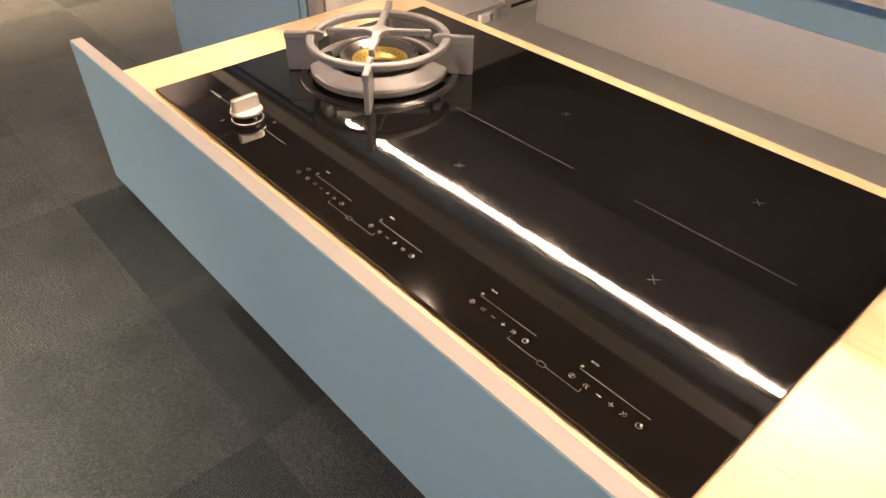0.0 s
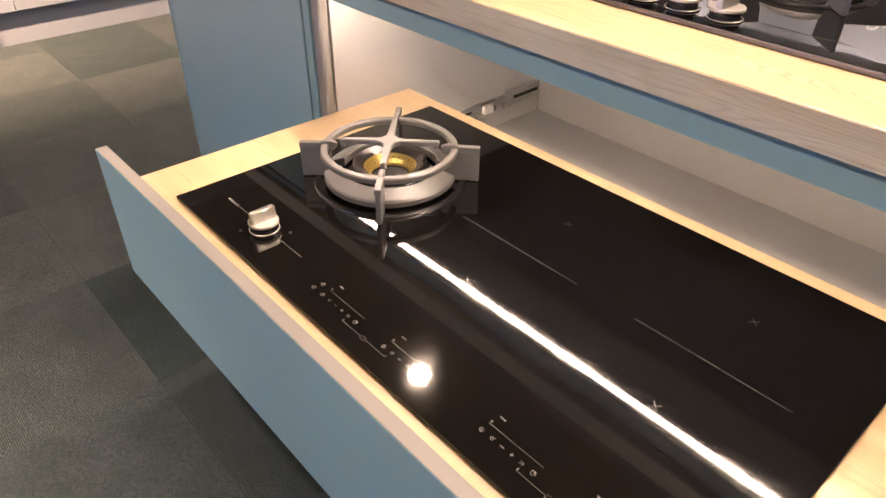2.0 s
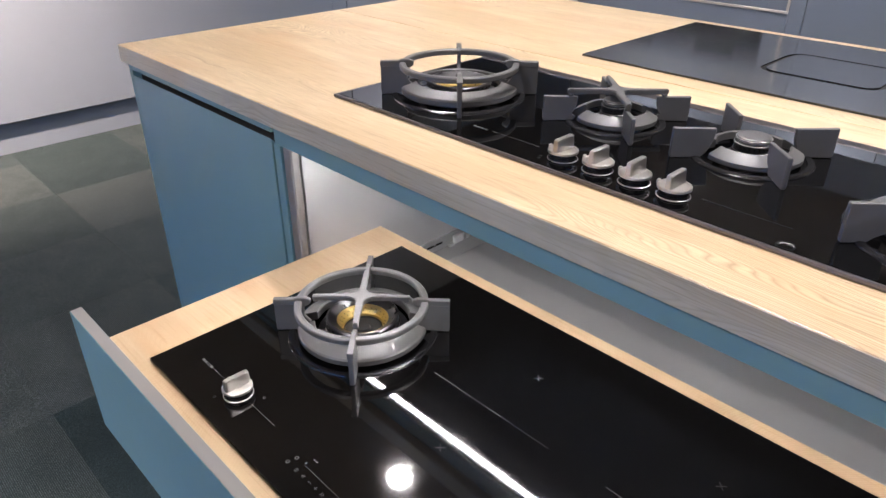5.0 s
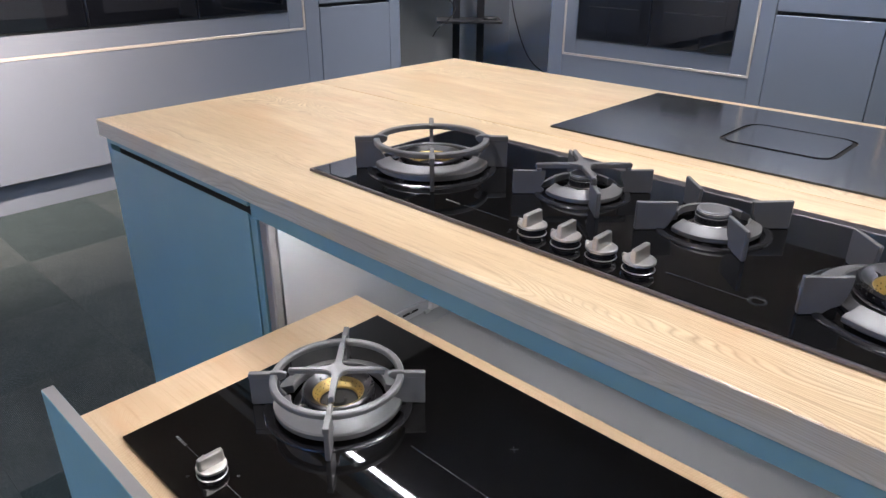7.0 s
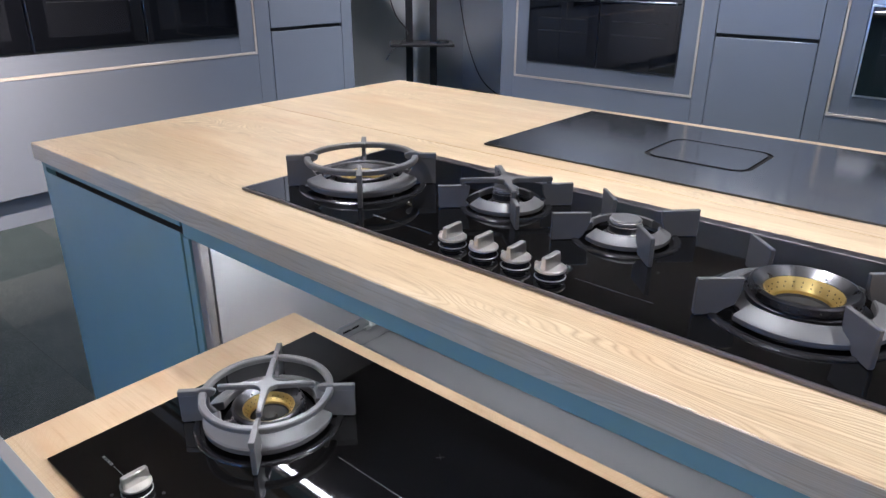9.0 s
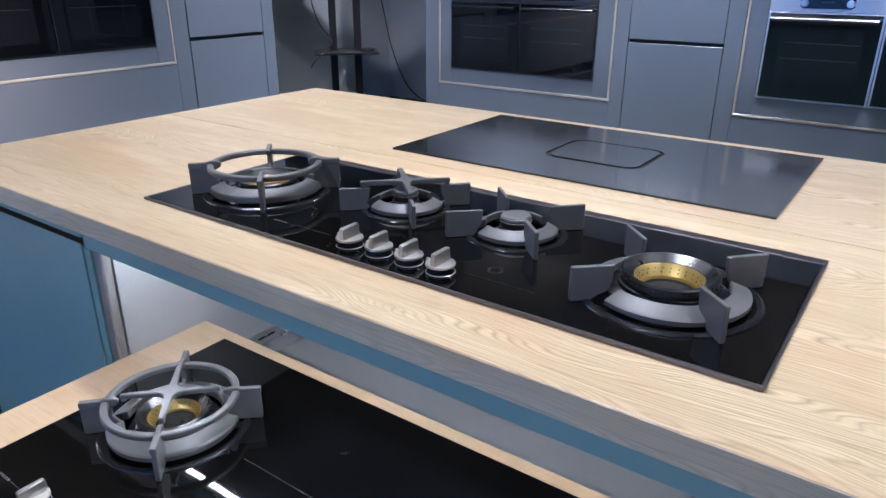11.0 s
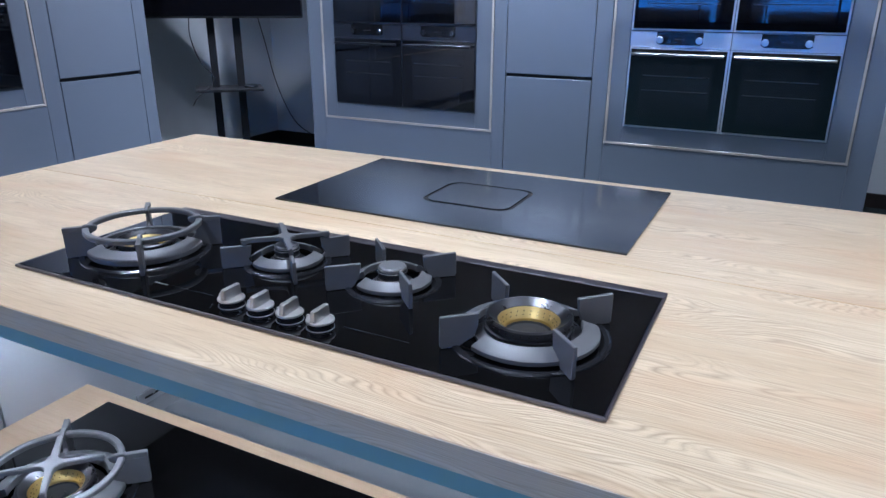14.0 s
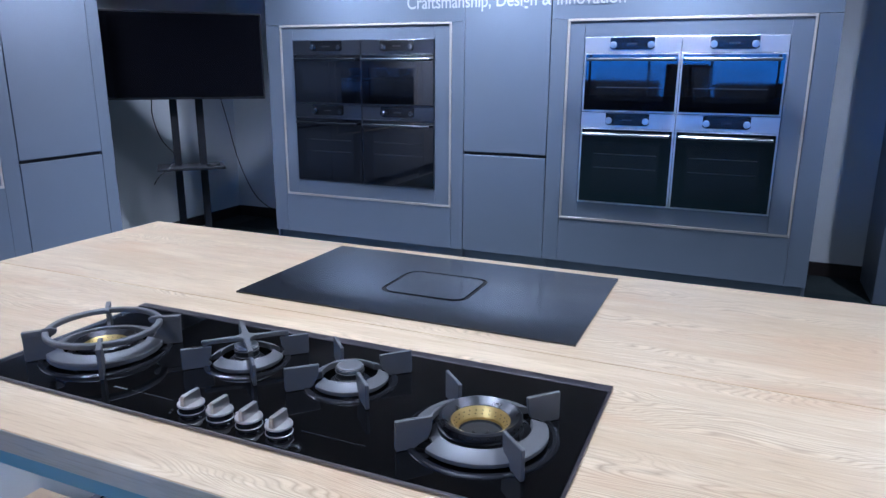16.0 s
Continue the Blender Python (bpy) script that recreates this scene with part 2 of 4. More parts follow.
# ---------------------------------------------------------------- mesh helpers
def mesh_of(name, bm, mat, smooth=False):
    me = bpy.data.meshes.new(name)
    bmesh.ops.recalc_face_normals(bm, faces=bm.faces)
    bm.to_mesh(me)
    bm.free()
    for mm in mat if isinstance(mat, (list, tuple)) else [mat]:
        me.materials.append(mm)
    if smooth:
        for p in me.polygons:
            p.use_smooth = True
        me.set_sharp_from_angle(angle=radians(19))
    return me


def base_of(ob):
    p = Vector((0, 0, 0))
    while ob:
        p += ob.location
        ob = ob.parent
    return p


def thing(name, at, label, category, group="", kind=""):
    ob = new(name)
    ob.location = at
    ob.empty_display_size = 0.05
    return tagged(ob, label, category, group, kind)


def part(name, bm, mat, parent, label="", smooth=True):
    """One mesh object, drawn in world metres, under a thing or a part."""
    bm.transform(Matrix.Translation(-base_of(parent)))
    ob = new(name, mesh_of(name, bm, mat, smooth))
    ob.parent = parent
    return tagged(ob, label)


def solo(name, bm, mat, at, label, category, group="", kind="", smooth=True):
    """A thing of one mesh, drawn in world metres."""
    bm.transform(Matrix.Translation(-Vector(at)))
    ob = new(name, mesh_of(name, bm, mat, smooth))
    ob.location = at
    return tagged(ob, label, category, group, kind)


def box(x0, x1, y0, y1, z0, z1, bevel=0.0, bm=None, seg=1):
    bm = bm or bmesh.new()
    g = bmesh.ops.create_cube(bm, size=1, matrix=Matrix.LocRotScale(((x0 + x1) / 2, (y0 + y1) / 2, (z0 + z1) / 2), None, (abs(x1 - x0), abs(y1 - y0), abs(z1 - z0))))
    if bevel:
        es = list({e for v in g["verts"] for e in v.link_edges})
        bmesh.ops.bevel(bm, geom=es, offset=bevel, segments=seg, affect="EDGES", profile=0.5)
    return bm


def lathe(profile, cx, cy, cz, n=48, bm=None, a0=0.0, a1=360.0):
    """Turns (radius, height) points about a vertical axis; a part turn is closed at both ends when the profile is a loop."""
    bm = bm or bmesh.new()
    full = abs(a1 - a0) > 359.9
    steps = n if full else n + 1
    rings = []
    for i in range(steps):
        a = radians(a0 + (a1 - a0) * i / n)
        rings.append([bm.verts.new((cx + r * math.cos(a), cy + r * math.sin(a), cz + z)) for r, z in profile])
    k = len(profile)
    loop = profile[0] != profile[-1] and not full
    for i in range(n):
        p, q = rings[i], rings[(i + 1) % steps]
        for j in range(k if loop else k - 1):
            bm.faces.new((p[j], q[j], q[(j + 1) % k], p[(j + 1) % k]))
    if loop:
        bm.faces.new(rings[0])
        bm.faces.new(rings[-1][::-1])
    bmesh.ops.remove_doubles(bm, verts=bm.verts, dist=1e-6)
    return bm


def ring_loop(r0, r1, z0, z1, c=0.0015):
    """A closed rectangular profile with cut corners."""
    return [(r0 + c, z0), (r1 - c, z0), (r1, z0 + c), (r1, z1 - c), (r1 - c, z1), (r0 + c, z1), (r0, z1 - c), (r0, z0 + c)]


def plate(pts, thick, cx, cy, cz, angle, bevel=0.0012, bm=None):
    """An upright plate along a radius: pts are (radius, height)."""
    own = bmesh.new()
    f = own.faces.new([own.verts.new((r, -thick / 2, z)) for r, z in pts])
    g = bmesh.ops.extrude_face_region(own, geom=[f])
    bmesh.ops.translate(own, verts=[v for v in g["geom"] if isinstance(v, bmesh.types.BMVert)], vec=(0, thick, 0))
    bmesh.ops.recalc_face_normals(own, faces=own.faces)
    if bevel:
        bmesh.ops.bevel(own, geom=own.edges[:], offset=bevel, segments=1, affect="EDGES")
    own.transform(Matrix.Translation((cx, cy, cz)) @ Matrix.Rotation(radians(angle), 4, "Z"))
    if bm is None:
        return own
    me = bpy.data.meshes.new("t")
    own.to_mesh(me)
    own.free()
    bm.from_mesh(me)
    bpy.data.meshes.remove(me)
    return bm


def outline(pts, z0, z1, bm=None, bevel=0.0):
    """A flat polygon with thickness."""
    bm = bm or bmesh.new()
    f = bm.faces.new([bm.verts.new((x, y, z0)) for x, y in pts])
    g = bmesh.ops.extrude_face_region(bm, geom=[f])
    bmesh.ops.translate(bm, verts=[v for v in g["geom"] if isinstance(v, bmesh.types.BMVert)], vec=(0, 0, z1 - z0))
    return bm


def upright(pts, y0, y1):
    """A polygon in the xz plane with thickness along y."""
    bm = outline(pts, -y1, -y0)
    bm.transform(Matrix.Rotation(radians(90), 4, "X"))
    return bm


def rounded(x0, x1, y0, y1, r, n=6):
    pts = []
    for cx, cy, a in ((x1 - r, y1 - r, 0), (x0 + r, y1 - r, 90), (x0 + r, y0 + r, 180), (x1 - r, y0 + r, 270)):
        pts += [(cx + r * math.cos(radians(a + 90 * i / n)), cy + r * math.sin(radians(a + 90 * i / n))) for i in range(n + 1)]
    return pts


def tube(points, r, bm=None, n=8):
    """A round bar through points."""
    bm = bm or bmesh.new()
    pts = [Vector(p) for p in points]
    prev = None
    for i, p in enumerate(pts):
        d = (pts[min(i + 1, len(pts) - 1)] - pts[max(i - 1, 0)]).normalized()
        q = d.to_track_quat("Z", "Y")
        ring = [bm.verts.new(p + q @ Vector((r * math.cos(2 * math.pi * j / n), r * math.sin(2 * math.pi * j / n), 0))) for j in range(n)]
        if prev:
            for j in range(n):
                bm.faces.new((prev[j], prev[(j + 1) % n], ring[(j + 1) % n], ring[j]))
        else:
            bm.faces.new(ring[::-1])
        prev = ring
    bm.faces.new(prev)
    return bm


def frame_ring(x0, x1, z0, z1, w, y0, y1, bm=None):
    """A rectangular frame standing in the xz plane, w wide, butted at the corners."""
    bm = box(x0, x1, y0, y1, z1 - w, z1, 0.001, bm)
    box(x0, x1, y0, y1, z0, z0 + w, 0.001, bm)
    box(x0, x0 + w, y0, y1, z0 + w, z1 - w, 0.001, bm)
    box(x1 - w, x1, y0, y1, z0 + w, z1 - w, 0.001, bm)
    return bm


# ---------------------------------------------------------------- the room
X0, X1, Y0, Y1 = -3.5, 4.6, -6.0, 5.3

floor = solo("floor", box(X0, X1, Y0, Y1, -0.12, -0.008), M_DARK, (0, 0, -0.12), "dark grey loop-pile carpet tiles in quarter-turn pattern", "floor", kind="structure")
solo("wall_west", box(X0 - 0.15, X0, Y0, Y1, -0.12, CEIL), M_WALL, (X0, 0, 0), "white painted plaster wall behind the tall cabinets", "wall", kind="structure")
solo("wall_north", box(X0 - 0.15, X1 + 0.15, Y1, Y1 + 0.15, -0.12, CEIL), M_WALL, (0, Y1, 0), "white painted plaster wall behind the ovens", "wall", kind="structure")
solo("wall_east", box(X1, X1 + 0.15, Y0, Y1, -0.12, CEIL), M_WALL_DARK, (X1, 0, 0), "unseen showroom wall, coloured dark for the dim room", "wall", kind="structure")
solo("ceiling", box(X0 - 0.15, X1 + 0.15, Y0 - 0.15, Y1 + 0.15, CEIL, CEIL + 0.12), M_CEIL, (0, 0, CEIL), "ceiling with warm lamp light mixed into its colour", "ceiling", kind="structure")

# south wall with one wide window opening
WINDOWS = [(-3.2, 2.9, 0.9, 2.4)]
ws = bmesh.new()
xs = X0 - 0.15
for a, b, z0, z1 in WINDOWS:
    box(xs, a, Y0 - 0.15, Y0, -0.12, CEIL, 0, ws)
    box(a, b, Y0 - 0.15, Y0, -0.12, z0, 0, ws)
    box(a, b, Y0 - 0.15, Y0, z1, CEIL, 0, ws)
    xs = b
box(xs, X1 + 0.15, Y0 - 0.15, Y0, -0.12, CEIL, 0, ws)
solo("wall_south", ws, M_WALL_DARK, (0, Y0, 0), "unseen wall with wide windows, coloured dark for the dim room", "wall", kind="structure")
for i, (a, b, z0, z1) in enumerate(WINDOWS):
    w = thing("window_%d" % (i + 1), ((a + b) / 2, Y0 - 0.08, z0), "dark framed window to the street outside", "window", kind="structure")
    part("window_frame", frame_ring(a, b, z0, z1, 0.05, Y0 - 0.11, Y0 - 0.05), M_STAND, w)
    n = max(1, round((b - a) / 1.2))
    for k in range(n):
        xa, xb = a + 0.05 + (b - a - 0.1) * k / n, a + 0.05 + (b - a - 0.1) * (k + 1) / n
        p = part("pane", box(xa + 0.02, xb - 0.02, Y0 - 0.083, Y0 - 0.077, z0 + 0.05, z1 - 0.05), M_PANE, w, smooth=False)
        p.visible_shadow = False
        if k:
            part("mullion", box(xa - 0.02, xa + 0.02, Y0 - 0.1, Y0 - 0.06, z0 + 0.05, z1 - 0.05, 0.002), M_STAND, w)
# low town outside, seen from an upper floor
solo("ground", box(-120, 120, -120, Y0 - 0.15, -9.3, -9.0), M_GROUND, (0, -60, -9.3), "grey paved ground far below the windows", "ground", kind="structure")
for x, wd, h, d in ((-30, 12, 0.9, 46), (-18, 11, 0.5, 40), (-8.5, 6, 0.7, 42), (-3.2, 2.6, 1.9, 44), (2.5, 7, 0.6, 40), (9, 4, 1.6, 46), (17, 11, 0.8, 44)):
    solo("far_building", box(x - wd / 2, x + wd / 2, -d - 8, -d, -9.0, h, 0.05), M_CITY, (x, -d, -9.0), "dark distant building beyond the windows", "building", "buildings outside")
solo("backdrop", box(-150, 150, -119, -118.8, -9.0, 80), M_SKY, (0, -119, -9.0), "plain blue evening sky beyond the buildings", "sky", kind="structure")

# dark skirting in the recesses beside the oven wall
solo("baseboard", box(X0, -2.32, Y1 - 0.018, Y1, -0.004, 0.10, 0.002), M_SKIRT, (-3, Y1, 0), "dark brown skirting board", "skirting", kind="structure")
solo("baseboard", box(X0, X0 + 0.018, 3.28, Y1 - 0.018, -0.004, 0.10, 0.002), M_SKIRT, (X0, 4, 0), "dark brown skirting board", "skirting", kind="structure")
solo("baseboard", box(1.64, X1, Y1 - 0.018, Y1, -0.004, 0.10, 0.002), M_SKIRT, (3, Y1, 0), "dark brown skirting board", "skirting", kind="structure")


pillar = thing("pillar", (2.45, 5.0, 0), "dark blue-grey boxed pillar against the back wall", "pillar", kind="structure")
part("casing", box(2.06, 2.85, 4.72, 5.278, -0.004, CEIL, 0.003), M_GREY, pillar)

# downlights: ring and lamp; several are added only as fill
def downlight(x, y, power, color=LAMP, spread=112, size=0.11, tilt=0.0):
    d = thing("downlight", (x, y, CEIL), "recessed round white ceiling downlight, switched on; several are added fill lamps", "downlight", "ceiling downlights")
    part("bezel", lathe([(0.048, 0.0), (0.062, 0.0), (0.066, -0.004), (0.062, -0.008), (0.05, -0.008), (0.048, 0.0)], x, y, CEIL, 32), M_PLASTIC, d)
    lamp = bpy.data.lights.new("downlight_lamp", "AREA")
    lamp.shape, lamp.size, lamp.energy, lamp.color, lamp.spread = "DISK", size, power, color, radians(spread)
    ob = new("downlight_lamp", lamp)
    ob.matrix_world = Matrix.Translation((x, y, CEIL - 0.006))
    ob.parent = d
    ob.matrix_parent_inverse = d.matrix_world.inverted()
    ob.location = (0, 0, -0.006)
    ob.rotation_euler = (0, radians(tilt), 0)
    ob.matrix_parent_inverse = Matrix.Identity(4)


# the lamp at (0.35, 0.85) is added to brighten the worktop
for x, y, k in ((-1.07, 1.365, 0.68), (0.35, 0.85, 0.70), (1.9, 0.9, 0.72), (-1.5, 4.15, 1.9), (-0.35, 4.15, 2.2), (0.8, 4.15, 2.2)):
    downlight(x, y, SPOT_POWER * k)
downlight(-0.1, -0.75, SPOT_POWER * 0.30, spread=40)
downlight(-2.3, 3.2, SPOT_POWER * 0.65, spread=122)
downlight(-1.3, 3.0, SPOT_POWER * 0.5, spread=108)
downlight(-2.60, 2.75, SPOT_POWER * 1.0, (1.0, 0.86, 0.76), 108, tilt=4)
downlight(2.5, 3.6, SPOT_POWER * 1.3, spread=152)
# wide fill lamps added behind the camera for drawer front and floor
for x, y, k in ((0.5, -2.0, 1.7), (1.9, -2.0, 0.5)):
    downlight(x, y, SPOT_POWER * k, spread=165)
for y, k in ((-0.7, 5.4), (0.35, 5.2)):
    downlight(-1.95, y, SPOT_POWER * k, (1.0, 0.79, 0.60), 84, tilt=36)


# ---------------------------------------------------------------- the island
WT = 0.90
IX0, IX1, IYF, IYM, IYB = -0.80, 2.20, 0.337, 0.988, 1.612
for nm, ya, yb in (("worktop", IYF, IYM - 0.0011), ("worktop", IYM + 0.0011, IYB)):
    wt = solo(nm, box(IX0, IX1, ya, yb, WT - 0.040, WT, 0.0014, seg=2), M_OAK, (0.7, (ya + yb) / 2, WT - 0.04), "light oak laminate worktop slab on the kitchen island", "worktop", "island worktops")
part("edge_band", box(IX0 + 0.001, IX1 - 0.001, IYF - 0.0012, IYF - 0.0002, WT - 0.039, WT - 0.0012), M_OAK_EDGE, bpy.data.objects["worktop"], "greyish oak edge band")
part("edge_band", box(IX0 + 0.001, IX1 - 0.001, IYB + 0.0002, IYB + 0.0012, WT - 0.039, WT - 0.0012), M_OAK_EDGE, bpy.data.objects["worktop.001"], "greyish oak edge band")

FY = 0.347          # face of the island fronts
OX0, OX1 = -0.097, 1.035   # clear opening for the pulled-out drawer
isl = thing("island_carcass", (0.7, 1.0, 0.0), "blue lacquered kitchen island carcass with an open drawer bay", "island cabinet")
part("front_rail", box(-0.152, 2.17, FY + 0.005, FY + 0.0185, 0.8205, 0.859, 0.001), M_BLUE, isl)
part("front_rail", box(-0.769, -0.1525, FY, FY + 0.018, 0.8425, 0.859, 0.001), M_BLUE, isl)
# thin dark sheet: paints the shade line in the gap above the door
part("grip_gap_shade", box(-0.769, -0.1525, FY + 0.0195, FY + 0.024, 0.79, 0.855), M_DARK, isl, "dark sheet standing for the shade in the gap above the door")
# bay top in the recess colour, so its shade is painted in
part("top_panel", box(OX0, OX1, FY + 0.019, 0.970, 0.842, 0.858), M_DARK, isl, "underside panel, coloured dark for the shade over the bay")
part("post", box(-0.150, -0.128, FY + 0.001, FY + 0.020, 0.10, 0.822, 0.001), M_BLUE, isl)
part("upright_profile", box(-0.126, -0.099, FY + 0.004, FY + 0.024, 0.10, 0.822, 0.003), M_BLUE_EDGE, isl, "pale grey upright profile")
part("post", box(OX1 + 0.004, OX1 + 0.045, FY + 0.001, FY + 0.020, 0.10, 0.822, 0.001), M_BLUE, isl)
part("side_panel", box(-0.116, -0.098, FY + 0.026, 0.97, 0.10, 0.858), M_INSIDE, isl, "pale grey inner side panel")
part("side_panel", box(OX1, OX1 + 0.018, FY + 0.026, 0.97, 0.10, 0.858), M_INSIDE, isl, "pale grey inner side panel")
part("inner_back", box(-0.098, OX1, 0.972, 0.988, 0.10, 0.858), M_BACK, isl, "mid-grey inner back panel")
part("inner_shelf", box(-0.098, OX1, FY + 0.02, 0.970, 0.410, 0.428), M_SHELF, isl, "mid-grey inner shelf")
part("end_panel", box(-0.788, -0.770, FY, 1.58, 0.10, 0.858, 0.001), M_BLUE, isl)
part("end_panel", box(2.17, 2.188, FY, 1.58, 0.10, 0.858, 0.001), M_BLUE, isl)
part("back_panel", box(-0.768, 2.168, 1.56, 1.58, 0.10, 0.858, 0.001), M_BLUE, isl)
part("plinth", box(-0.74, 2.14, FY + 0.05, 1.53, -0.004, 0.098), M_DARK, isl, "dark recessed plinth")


grip_door = box(-0.768, -0.153, FY - 0.001, FY + 0.018, 0.10, 0.831)
for v in grip_door.verts:
    if v.co.z > 0.8 and v.co.y > FY + 0.01:
        v.co.z -= 0.020
bmesh.ops.bevel(grip_door, geom=grip_door.edges[:], offset=0.0012, segments=2, affect="EDGES", profile=0.5)
part("cabinet_door", grip_door, M_BLUE, isl, "matt blue lacquered door with a bevelled grip edge, closed")
part("lower_front", box(-0.093, OX1, FY - 0.001, FY + 0.018, 0.10, 0.380, 0.0012, seg=2), M_BLUE, isl, "matt blue lacquered lower drawer front, closed")
for xa, xb in ((1.085, 1.62), (1.624, 2.166)):
    part("cabinet_door", box(xa, xb, FY - 0.001, FY + 0.018, 0.10, 0.816, 0.0012, seg=2), M_BLUE, isl, "matt blue lacquered door, closed")

# LED strip under the rail over the open drawer
led = thing("led_strip", (0.47, 0.372, 0.822), "slim white LED strip glowing under the worktop rail", "led strip")
part("profile", box(-0.095, OX1 - 0.003, 0.366, 0.380, 0.8245, 0.8415, 0.001), M_ALU, led)
part("diffuser", box(-0.062, OX1 - 0.040, 0.3708, 0.3750, 0.820, 0.8243), M_STRIP, led)

# drawer runner on the inner side panel
run = thing("drawer_runner", (-0.095, 0.84, 0.47), "galvanised steel drawer runner with white plastic catch", "drawer runner")
part("rail", box(-0.0975, -0.0915, 0.66, 0.86, 0.474, 0.504, 0.001), M_ALU, run, "pale steel rail")
part("bracket", box(-0.0975, -0.086, 0.845, 0.955, 0.476, 0.512, 0.001), M_ZINC, run, "pale zinc bracket")
part("slot", box(-0.0859, -0.0848, 0.865, 0.95, 0.490, 0.498), M_HOLE, run)
part("slot", box(-0.0914, -0.0905, 0.68, 0.73, 0.488, 0.493), M_HOLE, run)
part("catch", box(-0.0888, -0.078, 0.760, 0.792, 0.478, 0.500, 0.003), M_PLASTIC, run, "white plastic catch")
part("lever", box(-0.0888, -0.080, 0.785, 0.850, 0.494, 0.500, 0.001), M_ZINC, run)
part("lever", box(-0.0888, -0.080, 0.800, 0.812, 0.478, 0.508, 0.001), M_ZINC, run)
part("lever", box(-0.0888, -0.082, 0.830, 0.842, 0.474, 0.506, 0.001), M_ZINC, run)
part("hook", box(-0.0888, -0.080, 0.745, 0.762, 0.474, 0.482, 0.001), M_ZINC, run)
part("screw", box(-0.0888, -0.0872, 0.700, 0.706, 0.492, 0.498, 0.001), M_ZINC, run)

# ---------------------------------------------------------------- the pulled-out drawer
DZ = 0.596
dr = thing("display_drawer", (0.46, 0.25, 0.405), "pulled-out island drawer with oak top board and blue front", "drawer")
part("top_board", box(-0.099, 1.028, -0.0445, 0.552, DZ - 0.022, DZ, 0.0012, seg=2), M_OAK_DRAWER, dr, "warm light oak top board")
fp = part("front_panel", box(-0.135, 1.070, -0.0640, -0.0450, 0.405, 0.6475, 0.0012, seg=2), M_BLUE, dr, "matt blue lacquered front panel")
part("edge_band", box(-0.1335, 1.0685, -0.0630, -0.0460, 0.6476, 0.6484), M_BLUE_EDGE, fp, "greyish edge band")
part("side_panel", box(-0.085, -0.071, -0.044, 0.54, 0.440, DZ - 0.023), M_INSIDE, dr)
part("side_panel", box(1.0, 1.014, -0.044, 0.54, 0.440, DZ - 0.023), M_INSIDE, dr)
part("back_panel", box(-0.070, 0.999, 0.526, 0.54, 0.440, DZ - 0.023), M_INSIDE, dr)
part("bottom_panel", box(-0.070, 0.999, -0.044, 0.525, 0.440, 0.455), M_INSIDE, dr)
for xr in (-0.0965, 1.0145):
    part("runner", box(xr, xr + 0.011, 0.0, 0.545, 0.44, 0.475, 0.001), M_ZINC, dr, "galvanised steel runner")


# ---------------------------------------------------------------- burners, grates and knobs
def burner_crown(hob, cx, cy, z, k=0.76, f=1.0):
    """Double-ring wok burner with a drilled brass cone."""
    b = part("wok_burner", lathe([(r * f, h * k) for r, h in [(0.0, 0.002), (0.074, 0.002), (0.074, 0.008), (0.066, 0.012), (0.061, 0.016), (0.061, 0.024), (0.0575, 0.026), (0.0595, 0.030), (0.0595, 0.041), (0.0575, 0.044), (0.0550, 0.0445), (0.0428, 0.0335), (0.0424, 0.0315)]], cx, cy, z, 64), M_BURNER, hob, "dark steel wok burner ring")
    part("brass_cone", lathe([(r * f, h * k) for r, h in [(0.0426, 0.0318), (0.0416, 0.0328), (0.0406, 0.0312), (0.0325, 0.0135), (0.0318, 0.008)]], cx, cy, z, 64), M_BRASS, b, "drilled brass flame ring")
    part("core", lathe([(r * f, h * k) for r, h in [(0.0318, 0.0085), (0.0300, 0.0045), (0.013, 0.004), (0.010, 0.009), (0.0, 0.0095)]], cx, cy, z, 32), M_HOLE, b)
    holes = bmesh.new()
    for ring, (r, h, cnt) in enumerate(((0.0380, 0.0255 * k, 24), (0.0352, 0.0194 * k, 22))):
        for i in range(cnt):
            a = 2 * math.pi * (i + 0.5 * ring) / cnt
            bmesh.ops.create_icosphere(holes, subdivisions=1, radius=0.0011, matrix=Matrix.Translation((cx + r * f * math.cos(a), cy + r * f * math.sin(a), z + h)))
    for i in range(36):
        a = 2 * math.pi * i / 36
        bmesh.ops.create_icosphere(holes, subdivisions=1, radius=0.0016, matrix=Matrix.Translation((cx + 0.0595 * f * math.cos(a), cy + 0.0595 * f * math.sin(a), z + 0.0355 * k)))
    tagged(part("flame_ports", holes, M_HOLE, b, smooth=False), kind="stuff")
    part("igniter", lathe([(0.0, 0.0), (0.003, 0.0), (0.003, 0.016), (0.0012, 0.020), (0.0, 0.020)], cx + 0.066, cy - 0.012, z + 0.002, 12), M_BURNER, b)
    return b


